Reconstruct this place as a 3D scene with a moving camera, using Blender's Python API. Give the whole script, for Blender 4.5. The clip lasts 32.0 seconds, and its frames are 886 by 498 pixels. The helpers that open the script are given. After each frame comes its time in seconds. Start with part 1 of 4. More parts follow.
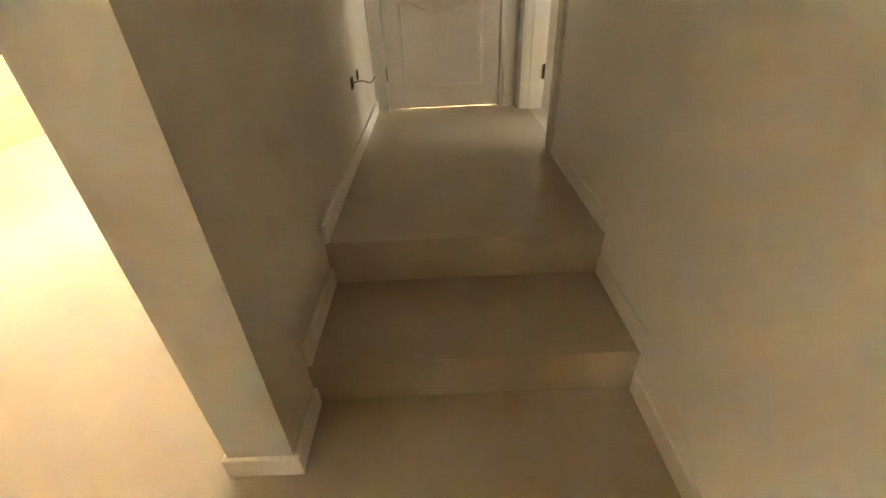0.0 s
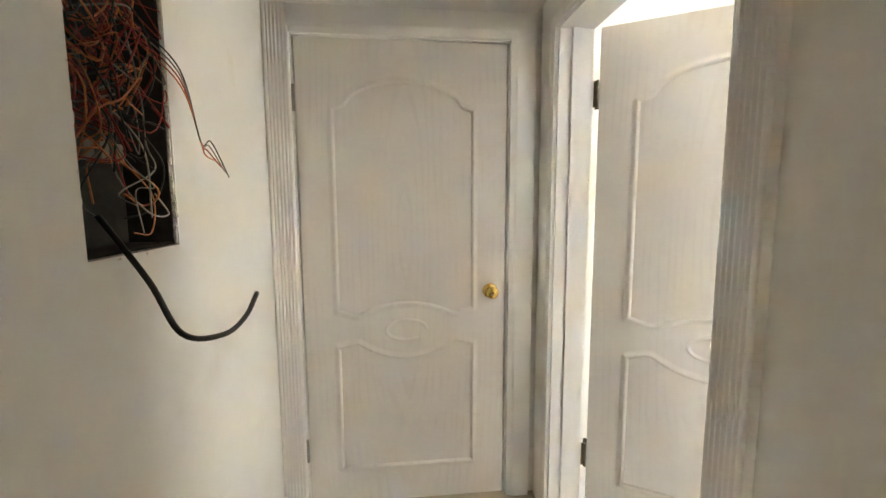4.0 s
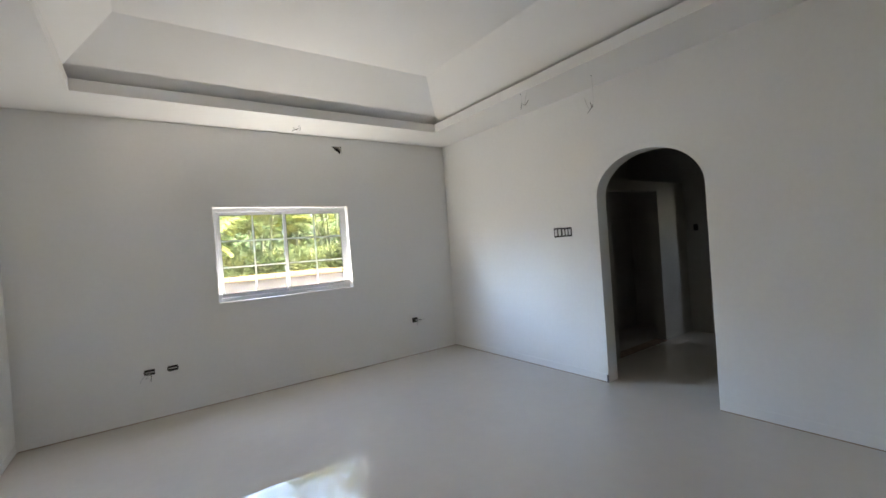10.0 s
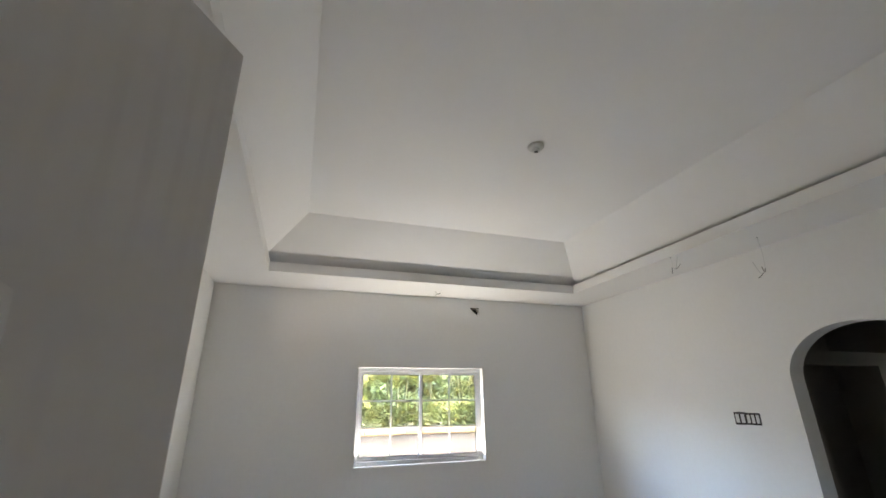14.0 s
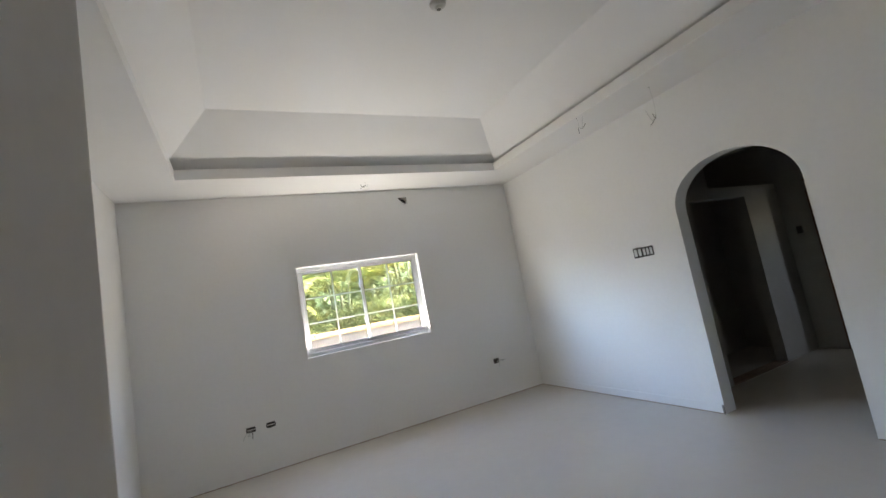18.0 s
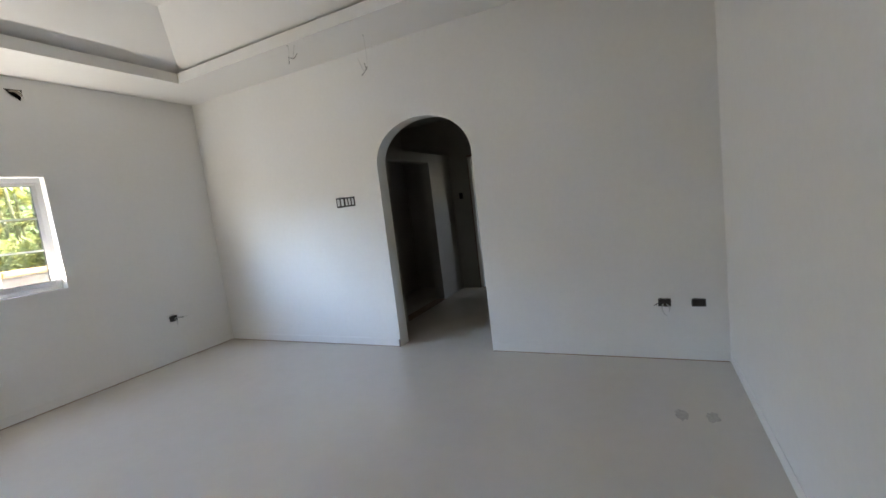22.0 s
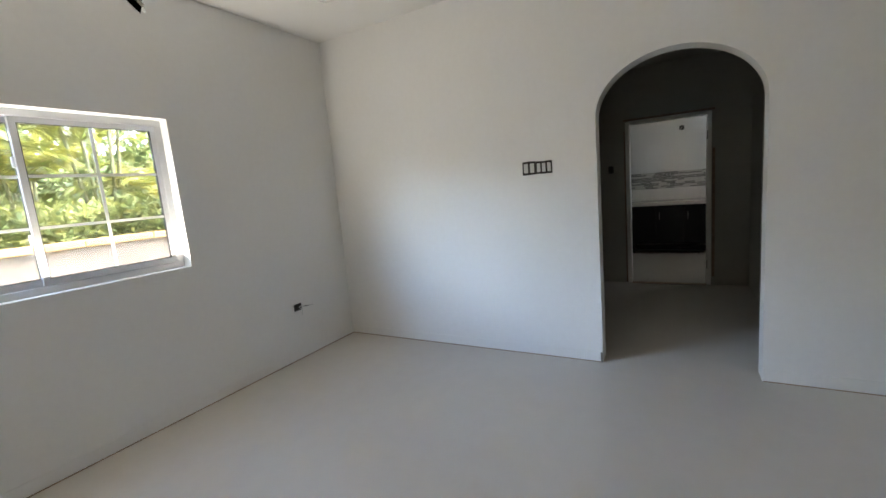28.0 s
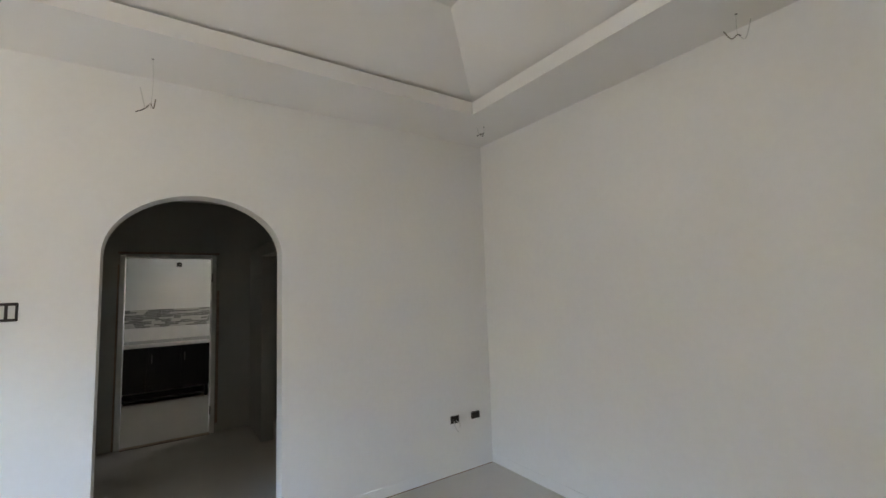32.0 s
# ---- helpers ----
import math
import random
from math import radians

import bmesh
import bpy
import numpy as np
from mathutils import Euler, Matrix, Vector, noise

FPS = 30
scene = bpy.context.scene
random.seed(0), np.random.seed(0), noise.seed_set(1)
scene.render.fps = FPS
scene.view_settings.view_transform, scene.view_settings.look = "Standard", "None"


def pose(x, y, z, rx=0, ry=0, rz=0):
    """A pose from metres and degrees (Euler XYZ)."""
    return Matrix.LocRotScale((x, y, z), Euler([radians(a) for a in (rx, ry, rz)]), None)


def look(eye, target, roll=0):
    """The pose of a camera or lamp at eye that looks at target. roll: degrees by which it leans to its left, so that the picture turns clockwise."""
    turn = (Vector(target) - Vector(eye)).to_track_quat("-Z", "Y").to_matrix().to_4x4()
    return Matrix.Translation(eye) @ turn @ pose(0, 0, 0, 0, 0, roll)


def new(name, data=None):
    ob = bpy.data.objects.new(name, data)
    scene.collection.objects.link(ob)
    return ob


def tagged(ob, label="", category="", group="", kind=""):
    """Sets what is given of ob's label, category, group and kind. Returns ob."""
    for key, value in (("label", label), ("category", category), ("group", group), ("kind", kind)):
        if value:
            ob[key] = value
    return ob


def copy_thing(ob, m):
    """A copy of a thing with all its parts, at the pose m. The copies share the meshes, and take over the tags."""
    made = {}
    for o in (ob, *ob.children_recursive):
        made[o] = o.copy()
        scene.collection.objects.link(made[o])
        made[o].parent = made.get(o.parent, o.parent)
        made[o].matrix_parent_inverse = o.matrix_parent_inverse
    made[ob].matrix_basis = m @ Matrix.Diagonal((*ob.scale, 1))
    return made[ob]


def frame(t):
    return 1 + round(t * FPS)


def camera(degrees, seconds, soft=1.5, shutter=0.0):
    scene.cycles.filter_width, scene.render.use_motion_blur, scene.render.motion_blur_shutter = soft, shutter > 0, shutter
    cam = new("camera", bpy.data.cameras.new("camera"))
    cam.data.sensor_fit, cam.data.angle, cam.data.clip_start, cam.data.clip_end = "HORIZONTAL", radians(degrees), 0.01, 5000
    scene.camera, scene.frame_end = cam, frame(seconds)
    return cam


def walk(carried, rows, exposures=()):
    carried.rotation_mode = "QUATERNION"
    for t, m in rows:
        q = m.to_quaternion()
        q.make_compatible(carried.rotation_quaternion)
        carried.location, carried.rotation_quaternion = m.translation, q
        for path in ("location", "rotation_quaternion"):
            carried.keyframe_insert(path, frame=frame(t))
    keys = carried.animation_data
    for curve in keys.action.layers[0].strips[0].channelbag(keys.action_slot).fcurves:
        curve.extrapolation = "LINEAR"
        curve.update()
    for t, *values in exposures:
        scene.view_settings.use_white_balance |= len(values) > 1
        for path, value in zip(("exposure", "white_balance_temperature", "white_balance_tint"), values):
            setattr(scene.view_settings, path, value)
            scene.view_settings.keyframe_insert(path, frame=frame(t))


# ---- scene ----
cam = camera(93.1, 32.0, soft=1.5, shutter=0.0)
PATH = [
    (0, (-0.857, -6.054, 0.896), (-2.534, -6.054, -0.193), -2.6),
    (0.5, (-0.952, -6.055, 0.921), (-2.765, -5.996, 0.079), -1.9),
    (1, (-1.099, -6.134, 0.989), (-2.982, -5.893, 0.359), -1.8),
    (1.5, (-1.354, -6.115, 0.981), (-3.298, -5.972, 0.533), -2.7),
    (2, (-1.694, -6.04, 1.022), (-3.666, -6.067, 0.694), -2.6),
    (2.5, (-2.03, -6.05, 1.014), (-4.012, -6.144, 0.759), -1.5),
    (3.5, (-2.4, -6.026, 1.24), (-4.384, -5.892, 1.018), -0.5),
    (4.5, (-2.752, -6.017, 1.409), (-4.707, -5.645, 1.209), 0.2),
    (5, (-2.962, -5.95, 1.42), (-4.829, -5.248, 1.273), 0.0),
    (5.5, (-3.228, -5.859, 1.458), (-4.913, -4.798, 1.273), -2.1),
    (6, (-3.52, -5.836, 1.423), (-4.69, -4.219, 1.297), -1.2),
    (6.5, (-3.686, -5.696, 1.408), (-4.457, -3.855, 1.286), -1.3),
    (7, (-3.768, -5.49, 1.411), (-4.006, -3.509, 1.269), -4.6),
    (7.5, (-3.852, -5.359, 1.407), (-3.349, -3.43, 1.247), -4.5),
    (8, (-3.835, -5.28, 1.41), (-2.847, -3.547, 1.265), -3.9),
    (8.5, (-3.674, -5.164, 1.401), (-2.510, -3.542, 1.287), -6.7),
    (9, (-3.6, -4.99, 1.42), (-2.498, -3.321, 1.388), -10.3),
    (9.5, (-3.59, -4.92, 1.43), (-2.444, -3.281, 1.403), -3.3),
    (10, (-3.61, -4.93, 1.46), (-2.454, -3.298, 1.441), -4.2),
    (10.5, (-3.61, -4.975, 1.527), (-2.488, -3.327, 1.676), -2.8),
    (11, (-3.563, -4.970, 1.600), (-2.540, -3.272, 1.860), -3.4),
    (11.5, (-3.537, -4.967, 1.659), (-2.643, -3.219, 2.046), -4.2),
    (12, (-3.622, -4.95, 1.691), (-2.829, -3.216, 2.293), -3.9),
    (12.5, (-3.613, -4.912, 1.719), (-2.934, -3.164, 2.412), -2.9),
    (13, (-3.613, -4.884, 1.704), (-2.993, -3.113, 2.397), -1.7),
    (13.5, (-3.618, -4.873, 1.697), (-3.024, -3.089, 2.38), -0.9),
    (14, (-3.629, -4.873, 1.685), (-3.037, -3.085, 2.357), -0.6),
    (14.5, (-3.593, -4.896, 1.698), (-2.939, -3.127, 2.363), 0.5),
    (16.5, (-3.640, -4.934, 1.766), (-2.939, -3.190, 2.448), -2.1),
    (17, (-3.663, -4.851, 1.711), (-3.115, -3.051, 2.391), -2.5),
    (17.5, (-3.664, -4.864, 1.581), (-3.158, -2.991, 2.064), -2.3),
    (18, (-3.62, -4.9, 1.41), (-2.727, -3.125, 1.637), -10.3),
    (18.5, (-3.62, -4.92, 1.345), (-2.366, -3.365, 1.241), -9.2),
    (19, (-3.64, -4.935, 1.352), (-2.123, -3.645, 1.161), -6.6),
    (19.5, (-3.59, -4.93, 1.383), (-1.888, -3.909, 1.136), -4.3),
    (20, (-3.547, -4.924, 1.377), (-1.713, -4.18, 1.088), -3.5),
    (20.5, (-3.509, -4.955, 1.404), (-1.587, -4.512, 1.074), -4.4),
    (21, (-3.521, -4.917, 1.42), (-1.564, -4.686, 1.076), -4.3),
    (21.5, (-3.52, -4.839, 1.422), (-1.567, -4.532, 1.117), -4.8),
    (22, (-3.457, -4.743, 1.379), (-1.668, -3.876, 1.161), -6.9),
    (22.5, (-3.363, -4.612, 1.375), (-1.977, -3.176, 1.24), -6.7),
    (23, (-3.267, -4.505, 1.373), (-2.478, -2.672, 1.248), -4.9),
    (23.5, (-3.243, -4.393, 1.377), (-2.901, -2.445, 1.081), -3.9),
    (24, (-3.306, -4.232, 1.374), (-3.376, -2.254, 1.09), -5.3),
    (24.5, (-3.43, -4.044, 1.403), (-3.863, -2.114, 1.107), -5.7),
    (26.5, (-3.337, -3.339, 1.408), (-2.883, -1.427, 1.04), -3.8),
    (27, (-3.248, -3.103, 1.426), (-2.484, -1.286, 1.086), -5.2),
    (27.5, (-3.209, -2.965, 1.388), (-1.946, -1.437, 1.13), -5.7),
    (28, (-3.191, -2.981, 1.415), (-1.472, -2.001, 1.126), -5.0),
    (28.5, (-3.28, -2.954, 1.45), (-1.477, -2.127, 1.191), -3.1),
    (29, (-3.376, -2.904, 1.488), (-1.539, -2.144, 1.269), -2.9),
    (29.5, (-3.373, -2.784, 1.52), (-1.439, -2.297, 1.368), -2.5),
    (30, (-3.297, -2.723, 1.516), (-1.307, -2.556, 1.395), -2.7),
    (30.5, (-3.142, -2.755, 1.53), (-1.142, -2.778, 1.523), -1.6),
    (31, (-3.043, -2.8, 1.55), (-1.062, -3.067, 1.615), -1.5),
    (31.5, (-3.018, -2.78, 1.563), (-1.144, -3.467, 1.688), -0.6),
    (32, (-2.997, -2.743, 1.558), (-1.351, -3.864, 1.739), -1.8),
]
walk(cam, [(t, look(eye, target, roll)) for t, eye, target, roll in PATH],
     exposures=[(0.0, 8.45, 12300, 12), (1.0, 9.0, 10300, 10), (2.0, 9.5, 8900, 9), (4.5, 8.95, 7500, 10), (6.0, 7.65, 6700, 11), (7.0, 6.7, 6300, 11), (8.0, 6.3, 6500, 11), (12.0, 6.05, 6900, 12), (18.0, 6.05, 6800, 12), (19.5, 6.1, 6900, 12), (21.0, 6.4, 7000, 12), (22.2, 6.15, 6900, 12), (24.0, 5.95, 6800, 11), (28.0, 6.05, 7100, 11), (30.0, 6.2, 7300, 12), (32.0, 6.4, 7300, 12)])

# ---- world, sun, daylight and fill lamps ----
world = bpy.data.worlds.new("world")
scene.world = world
world.use_nodes = True
sky = world.node_tree.nodes.new("ShaderNodeTexSky")
sky.sky_type = "NISHITA"
sky.sun_disc = False
sky.sun_elevation = radians(52)
sky.sun_rotation = radians(110.6)
sky.dust_density = 1.8
back = world.node_tree.nodes["Background"]
back.inputs["Strength"].default_value = 0.145
world.node_tree.links.new(sky.outputs[0], back.inputs["Color"])

sun_data = bpy.data.lights.new("sun", "SUN")
sun_data.energy, sun_data.angle, sun_data.color = 0.6, radians(6), (1.0, 0.95, 0.86)
sun = new("sun", sun_data)
sun.matrix_world = look((16, -6, 22), (0, 0, 0))


def area_lamp(name, place, target, width, height, watts, color, spread=180):
    data = bpy.data.lights.new(name, "AREA")
    data.shape, data.size, data.size_y, data.energy, data.color = "RECTANGLE", width, height, watts, color
    data.spread = radians(spread)
    ob = new(name, data)
    ob.matrix_world = look(place, target)
    return ob


def sky_opening(place, target, width, height):
    """Guides the search for sky light through an opening; gives off none itself."""
    ob = area_lamp("sky_opening", place, target, width, height, 1.0, (1, 1, 1))
    ob.data.cycles.is_portal = True


# Warm lamp added low down, aimed up so the ceiling spreads it.
area_lamp("lower_room_fill", (-7.97, -12.37, 0.0), (-7.3, -11.5, 1.7), 0.42, 0.55, 0.38, (1.0, 0.64, 0.36), 125)
# Added strip lamp on the sill, tilted up to fill upper walls and ceiling.
area_lamp("sill_fill", (-2.272, 0.028, 1.085), (-2.272, -0.972, 2.95), 1.40, 0.07, 0.38, (1.0, 0.96, 0.87))
sky_opening((-2.272, 0.21, 1.523), (-2.272, -4, 1.523), 1.48, 1.0)
sky_opening((-7.97, -12.61, 0.0), (-7.97, -6, 0.0), 0.46, 0.74)
sky_opening((-7.21, -0.825, 1.475), (-3, -0.825, 1.475), 1.39, 0.97)
sky_opening((4.0, -4.66, 1.75), (4.0, 0, 1.75), 0.36, 0.36)
# Fill lamp added at the unseen south end to brighten the store room.
area_lamp("store_room_fill", (-6.0, -6.62, 1.3), (-6.1, -4.9, 3.3), 1.4, 1.7, 4.6, (1.0, 0.87, 0.79), 95)
area_lamp("bathroom_daylight", (4.0, -4.55, 1.75), (4.2, 0, 1.2), 0.34, 0.34, 0.032, (0.95, 0.98, 1.0))


# ---- materials ----
def material(name, color, rough=0.5, metal=0.0, vary=0.06, scale=3.0, fine=60.0, bump=0.0, bump_scale=120.0, spec=0.5, rough_vary=0.0, random_tint=0.0):
    m = bpy.data.materials.new(name)
    m.use_nodes = True
    n, l = m.node_tree.nodes, m.node_tree.links
    p = n["Principled BSDF"]
    p.inputs["Roughness"].default_value, p.inputs["Metallic"].default_value = rough, metal
    p.inputs["Specular IOR Level"].default_value = spec
    co = n.new("ShaderNodeTexCoord")
    big, small = n.new("ShaderNodeTexNoise"), n.new("ShaderNodeTexNoise")
    big.inputs["Scale"].default_value, big.inputs["Detail"].default_value = scale, 4
    small.inputs["Scale"].default_value, small.inputs["Detail"].default_value = fine, 3
    l.new(co.outputs["Object"], big.inputs["Vector"])
    l.new(co.outputs["Object"], small.inputs["Vector"])
    both = n.new("ShaderNodeMix")
    both.data_type = "FLOAT"
    both.inputs[0].default_value = 0.35
    l.new(big.outputs["Fac"], both.inputs[2])
    l.new(small.outputs["Fac"], both.inputs[3])
    ramp = n.new("ShaderNodeValToRGB")
    lo, hi = [c * (1 - vary) for c in color], [min(1, c * (1 + vary)) for c in color]
    ramp.color_ramp.elements[0].position, ramp.color_ramp.elements[1].position = 0.3, 0.7
    ramp.color_ramp.elements[0].color, ramp.color_ramp.elements[1].color = (*lo, 1), (*hi, 1)
    l.new(both.outputs[0], ramp.inputs["Fac"])
    out = ramp.outputs["Color"]
    if random_tint:
        info, hsv = n.new("ShaderNodeObjectInfo"), n.new("ShaderNodeHueSaturation")
        mp = n.new("ShaderNodeMapRange")
        mp.inputs["To Min"].default_value, mp.inputs["To Max"].default_value = 1 - random_tint, 1 + random_tint
        l.new(info.outputs["Random"], mp.inputs["Value"])
        l.new(mp.outputs[0], hsv.inputs["Value"])
        l.new(out, hsv.inputs["Color"])
        out = hsv.outputs["Color"]
    l.new(out, p.inputs["Base Color"])
    if rough_vary:
        mr = n.new("ShaderNodeMapRange")
        mr.inputs["From Min"].default_value, mr.inputs["From Max"].default_value = 0.3, 0.7
        mr.inputs["To Min"].default_value, mr.inputs["To Max"].default_value = rough - rough_vary, rough + rough_vary
        l.new(big.outputs["Fac"], mr.inputs["Value"])
        l.new(mr.outputs[0], p.inputs["Roughness"])
    if bump:
        b, tex = n.new("ShaderNodeBump"), n.new("ShaderNodeTexNoise")
        tex.inputs["Scale"].default_value, tex.inputs["Detail"].default_value = bump_scale, 5
        l.new(co.outputs["Object"], tex.inputs["Vector"])
        b.inputs["Strength"].default_value, b.inputs["Distance"].default_value = bump, 0.004
        l.new(tex.outputs["Fac"], b.inputs["Height"])
        l.new(b.outputs["Normal"], p.inputs["Normal"])
    return m


def leaf_material(name, color, tip):
    m = material(name, color, 0.45, vary=0.35, scale=1.2, fine=14)
    n, l = m.node_tree.nodes, m.node_tree.links
    p = n["Principled BSDF"]
    geo, mix = n.new("ShaderNodeNewGeometry"), n.new("ShaderNodeMix")
    mix.data_type = "RGBA"
    src = p.inputs["Base Color"].links[0].from_socket
    l.new(geo.outputs["Random Per Island"], mix.inputs[0])
    l.new(src, mix.inputs[6])
    mix.inputs[7].default_value = (*tip, 1)
    l.new(mix.outputs[2], p.inputs["Base Color"])
    tr, add = n.new("ShaderNodeBsdfTranslucent"), n.new("ShaderNodeMixShader")
    l.new(mix.outputs[2], tr.inputs["Color"])
    add.inputs[0].default_value = 0.4
    l.new(p.outputs[0], add.inputs[1])
    l.new(tr.outputs[0], add.inputs[2])
    l.new(add.outputs[0], n["Material Output"].inputs["Surface"])
    return m


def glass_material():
    m = bpy.data.materials.new("tinted_glass")
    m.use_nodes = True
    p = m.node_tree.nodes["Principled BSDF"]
    # Tint dims the outside view; pane shadows are off, so daylight stays.
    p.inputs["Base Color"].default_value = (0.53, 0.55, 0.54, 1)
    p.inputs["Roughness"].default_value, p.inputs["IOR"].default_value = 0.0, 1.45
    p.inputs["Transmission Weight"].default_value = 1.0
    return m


def door_material():
    """Pale primer over an embossed cathedral grain."""
    m = material("primed_door", (0.72, 0.685, 0.65), 0.45, vary=0.04, scale=4, fine=50)
    n, l = m.node_tree.nodes, m.node_tree.links
    p = n["Principled BSDF"]
    co, mp, w, b = n.new("ShaderNodeTexCoord"), n.new("ShaderNodeMapping"), n.new("ShaderNodeTexNoise"), n.new("ShaderNodeBump")
    mp.inputs["Scale"].default_value = (26, 26, 1.6)
    w.inputs["Scale"].default_value, w.inputs["Detail"].default_value, w.inputs["Distortion"].default_value = 2.2, 5, 1.4
    l.new(co.outputs["Object"], mp.inputs["Vector"])
    l.new(mp.outputs[0], w.inputs["Vector"])
    b.inputs["Strength"].default_value, b.inputs["Distance"].default_value = 0.014, 0.003
    l.new(w.outputs["Fac"], b.inputs["Height"])
    l.new(b.outputs["Normal"], p.inputs["Normal"])
    # nested arches of the grain, faintly darker and broken up
    mp2, rings, ramp, mask, mramp, mix = (n.new("ShaderNodeMapping"), n.new("ShaderNodeTexWave"), n.new("ShaderNodeValToRGB"),
                                          n.new("ShaderNodeTexNoise"), n.new("ShaderNodeValToRGB"), n.new("ShaderNodeMix"))
    mp2.inputs["Location"].default_value, mp2.inputs["Scale"].default_value = (-2.6, 0.0, -0.9), (6.0, 0.4, 0.75)
    rings.wave_type, rings.rings_direction = "RINGS", "Y"
    rings.inputs["Scale"].default_value, rings.inputs["Distortion"].default_value = 1.9, 5.0
    rings.inputs["Detail"].default_value, rings.inputs["Detail Scale"].default_value = 3, 1.3
    l.new(co.outputs["Object"], mp2.inputs["Vector"])
    l.new(mp2.outputs[0], rings.inputs["Vector"])
    ramp.color_ramp.elements[0].position, ramp.color_ramp.elements[1].position = 0.05, 0.4
    ramp.color_ramp.elements[0].color, ramp.color_ramp.elements[1].color = (0.80, 0.765, 0.745, 1), (1, 1, 1, 1)
    l.new(rings.outputs["Fac"], ramp.inputs["Fac"])
    mask.inputs["Scale"].default_value, mask.inputs["Detail"].default_value = 5.0, 3
    l.new(co.outputs["Object"], mask.inputs["Vector"])
    mramp.color_ramp.elements[0].position, mramp.color_ramp.elements[1].position = 0.42, 0.66
    mramp.color_ramp.elements[0].color, mramp.color_ramp.elements[1].color = (0, 0, 0, 1), (0.24, 0.24, 0.24, 1)
    l.new(mask.outputs["Fac"], mramp.inputs["Fac"])
    mix.data_type, mix.blend_type = "RGBA", "MULTIPLY"
    l.new(mramp.outputs["Color"], mix.inputs[0])
    l.new(p.inputs["Base Color"].links[0].from_socket, mix.inputs[6])
    l.new(ramp.outputs["Color"], mix.inputs[7])
    l.new(mix.outputs[2], p.inputs["Base Color"])
    return m


# One even grey, darker than the bedroom walls' paint.
HALLGREY = material("grey_hall_surface", (0.40, 0.385, 0.35), 0.8, vary=0.06, scale=1.5, fine=25, bump=0.1, bump_scale=60)
PAINT = material("wall_paint", (0.86, 0.855, 0.835), 0.6, vary=0.028, scale=0.7, fine=25, bump=0.05, bump_scale=90)
CREAM = material("cream_paint", (0.74, 0.68, 0.61), 0.65, vary=0.03, scale=0.9, fine=25, bump=0.05, bump_scale=90)
def smudged_paint():
    """White paint with faint brown hand and dirt marks."""
    m = material("smudged_paint", (0.79, 0.78, 0.755), 0.6, vary=0.025, scale=0.9, fine=25, bump=0.05, bump_scale=90)
    n, l = m.node_tree.nodes, m.node_tree.links
    p = n["Principled BSDF"]
    co, tex, ramp, mix = n.new("ShaderNodeTexCoord"), n.new("ShaderNodeTexNoise"), n.new("ShaderNodeValToRGB"), n.new("ShaderNodeMix")
    tex.inputs["Scale"].default_value, tex.inputs["Detail"].default_value = 3.4, 6
    l.new(co.outputs["Object"], tex.inputs["Vector"])
    ramp.color_ramp.elements[0].position, ramp.color_ramp.elements[1].position = 0.58, 0.74
    ramp.color_ramp.elements[0].color, ramp.color_ramp.elements[1].color = (1, 1, 1, 1), (0.74, 0.66, 0.56, 1)
    l.new(tex.outputs["Fac"], ramp.inputs["Fac"])
    mix.data_type, mix.blend_type = "RGBA", "MULTIPLY"
    mix.inputs[0].default_value = 0.35
    l.new(p.inputs["Base Color"].links[0].from_socket, mix.inputs[6])
    l.new(ramp.outputs["Color"], mix.inputs[7])
    l.new(mix.outputs[2], p.inputs["Base Color"])
    return m


SMUDGED = smudged_paint()
CEIL = material("ceiling_paint", (0.86, 0.85, 0.83), 0.7, vary=0.015, scale=0.8, fine=20, bump=0.04, bump_scale=80)
FLOOR = material("polished_floor", (0.63, 0.59, 0.535), 0.008, vary=0.035, scale=1.1, fine=9, spec=0.24, rough_vary=0.006)
# Same floor as FLOOR, toned darker and warmer for the corridor's dim light.
DIMFLOOR = material("polished_floor_dimmed", (0.50, 0.44, 0.36), 0.03, vary=0.05, scale=1.3, fine=9, spec=0.55, rough_vary=0.015)
TRIM = material("white_trim", (0.87, 0.86, 0.84), 0.6, vary=0.03, scale=5, fine=70, bump=0.05)
DOOR = door_material()
ALU = material("white_window_frame", (0.56, 0.57, 0.595), 0.35, vary=0.02, scale=6)
GASKET = material("black_gasket", (0.03, 0.03, 0.03), 0.7)
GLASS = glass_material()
BRASS = material("polished_brass", (0.80, 0.55, 0.18), 0.16, 1.0, vary=0.1, scale=30, rough_vary=0.05)
BRONZE = material("dark_bronze", (0.16, 0.14, 0.11), 0.45, 1.0, vary=0.2, scale=40)
HINGE = material("painted_hinge", (0.36, 0.335, 0.30), 0.5, 0.3, vary=0.2, scale=40)
STEEL = material("box_steel", (0.16, 0.16, 0.155), 0.4, 1.0, vary=0.2, scale=60)
# Near-black; paints the shade of holes that are not cut.
DARK = material("hollow_black", (0.035, 0.03, 0.027), 0.9, vary=0.4, scale=20)
BLACKW = material("black_cable", (0.02, 0.02, 0.02), 0.45, vary=0.2)
ORANGEW = material("orange_wire", (0.55, 0.17, 0.06), 0.45, vary=0.15)
WHITEW = material("white_wire", (0.62, 0.62, 0.60), 0.45, vary=0.1)
REDW = material("red_wire", (0.30, 0.04, 0.03), 0.45, vary=0.15)
GREYW = material("bare_wire", (0.22, 0.20, 0.17), 0.5, vary=0.2)
CARD = material("cardboard", (0.40, 0.235, 0.125), 0.85, vary=0.14, scale=4, fine=60, bump=0.1)
CARDIN = material("cardboard_inside", (0.36, 0.215, 0.115), 0.85, vary=0.1, scale=5, fine=60)
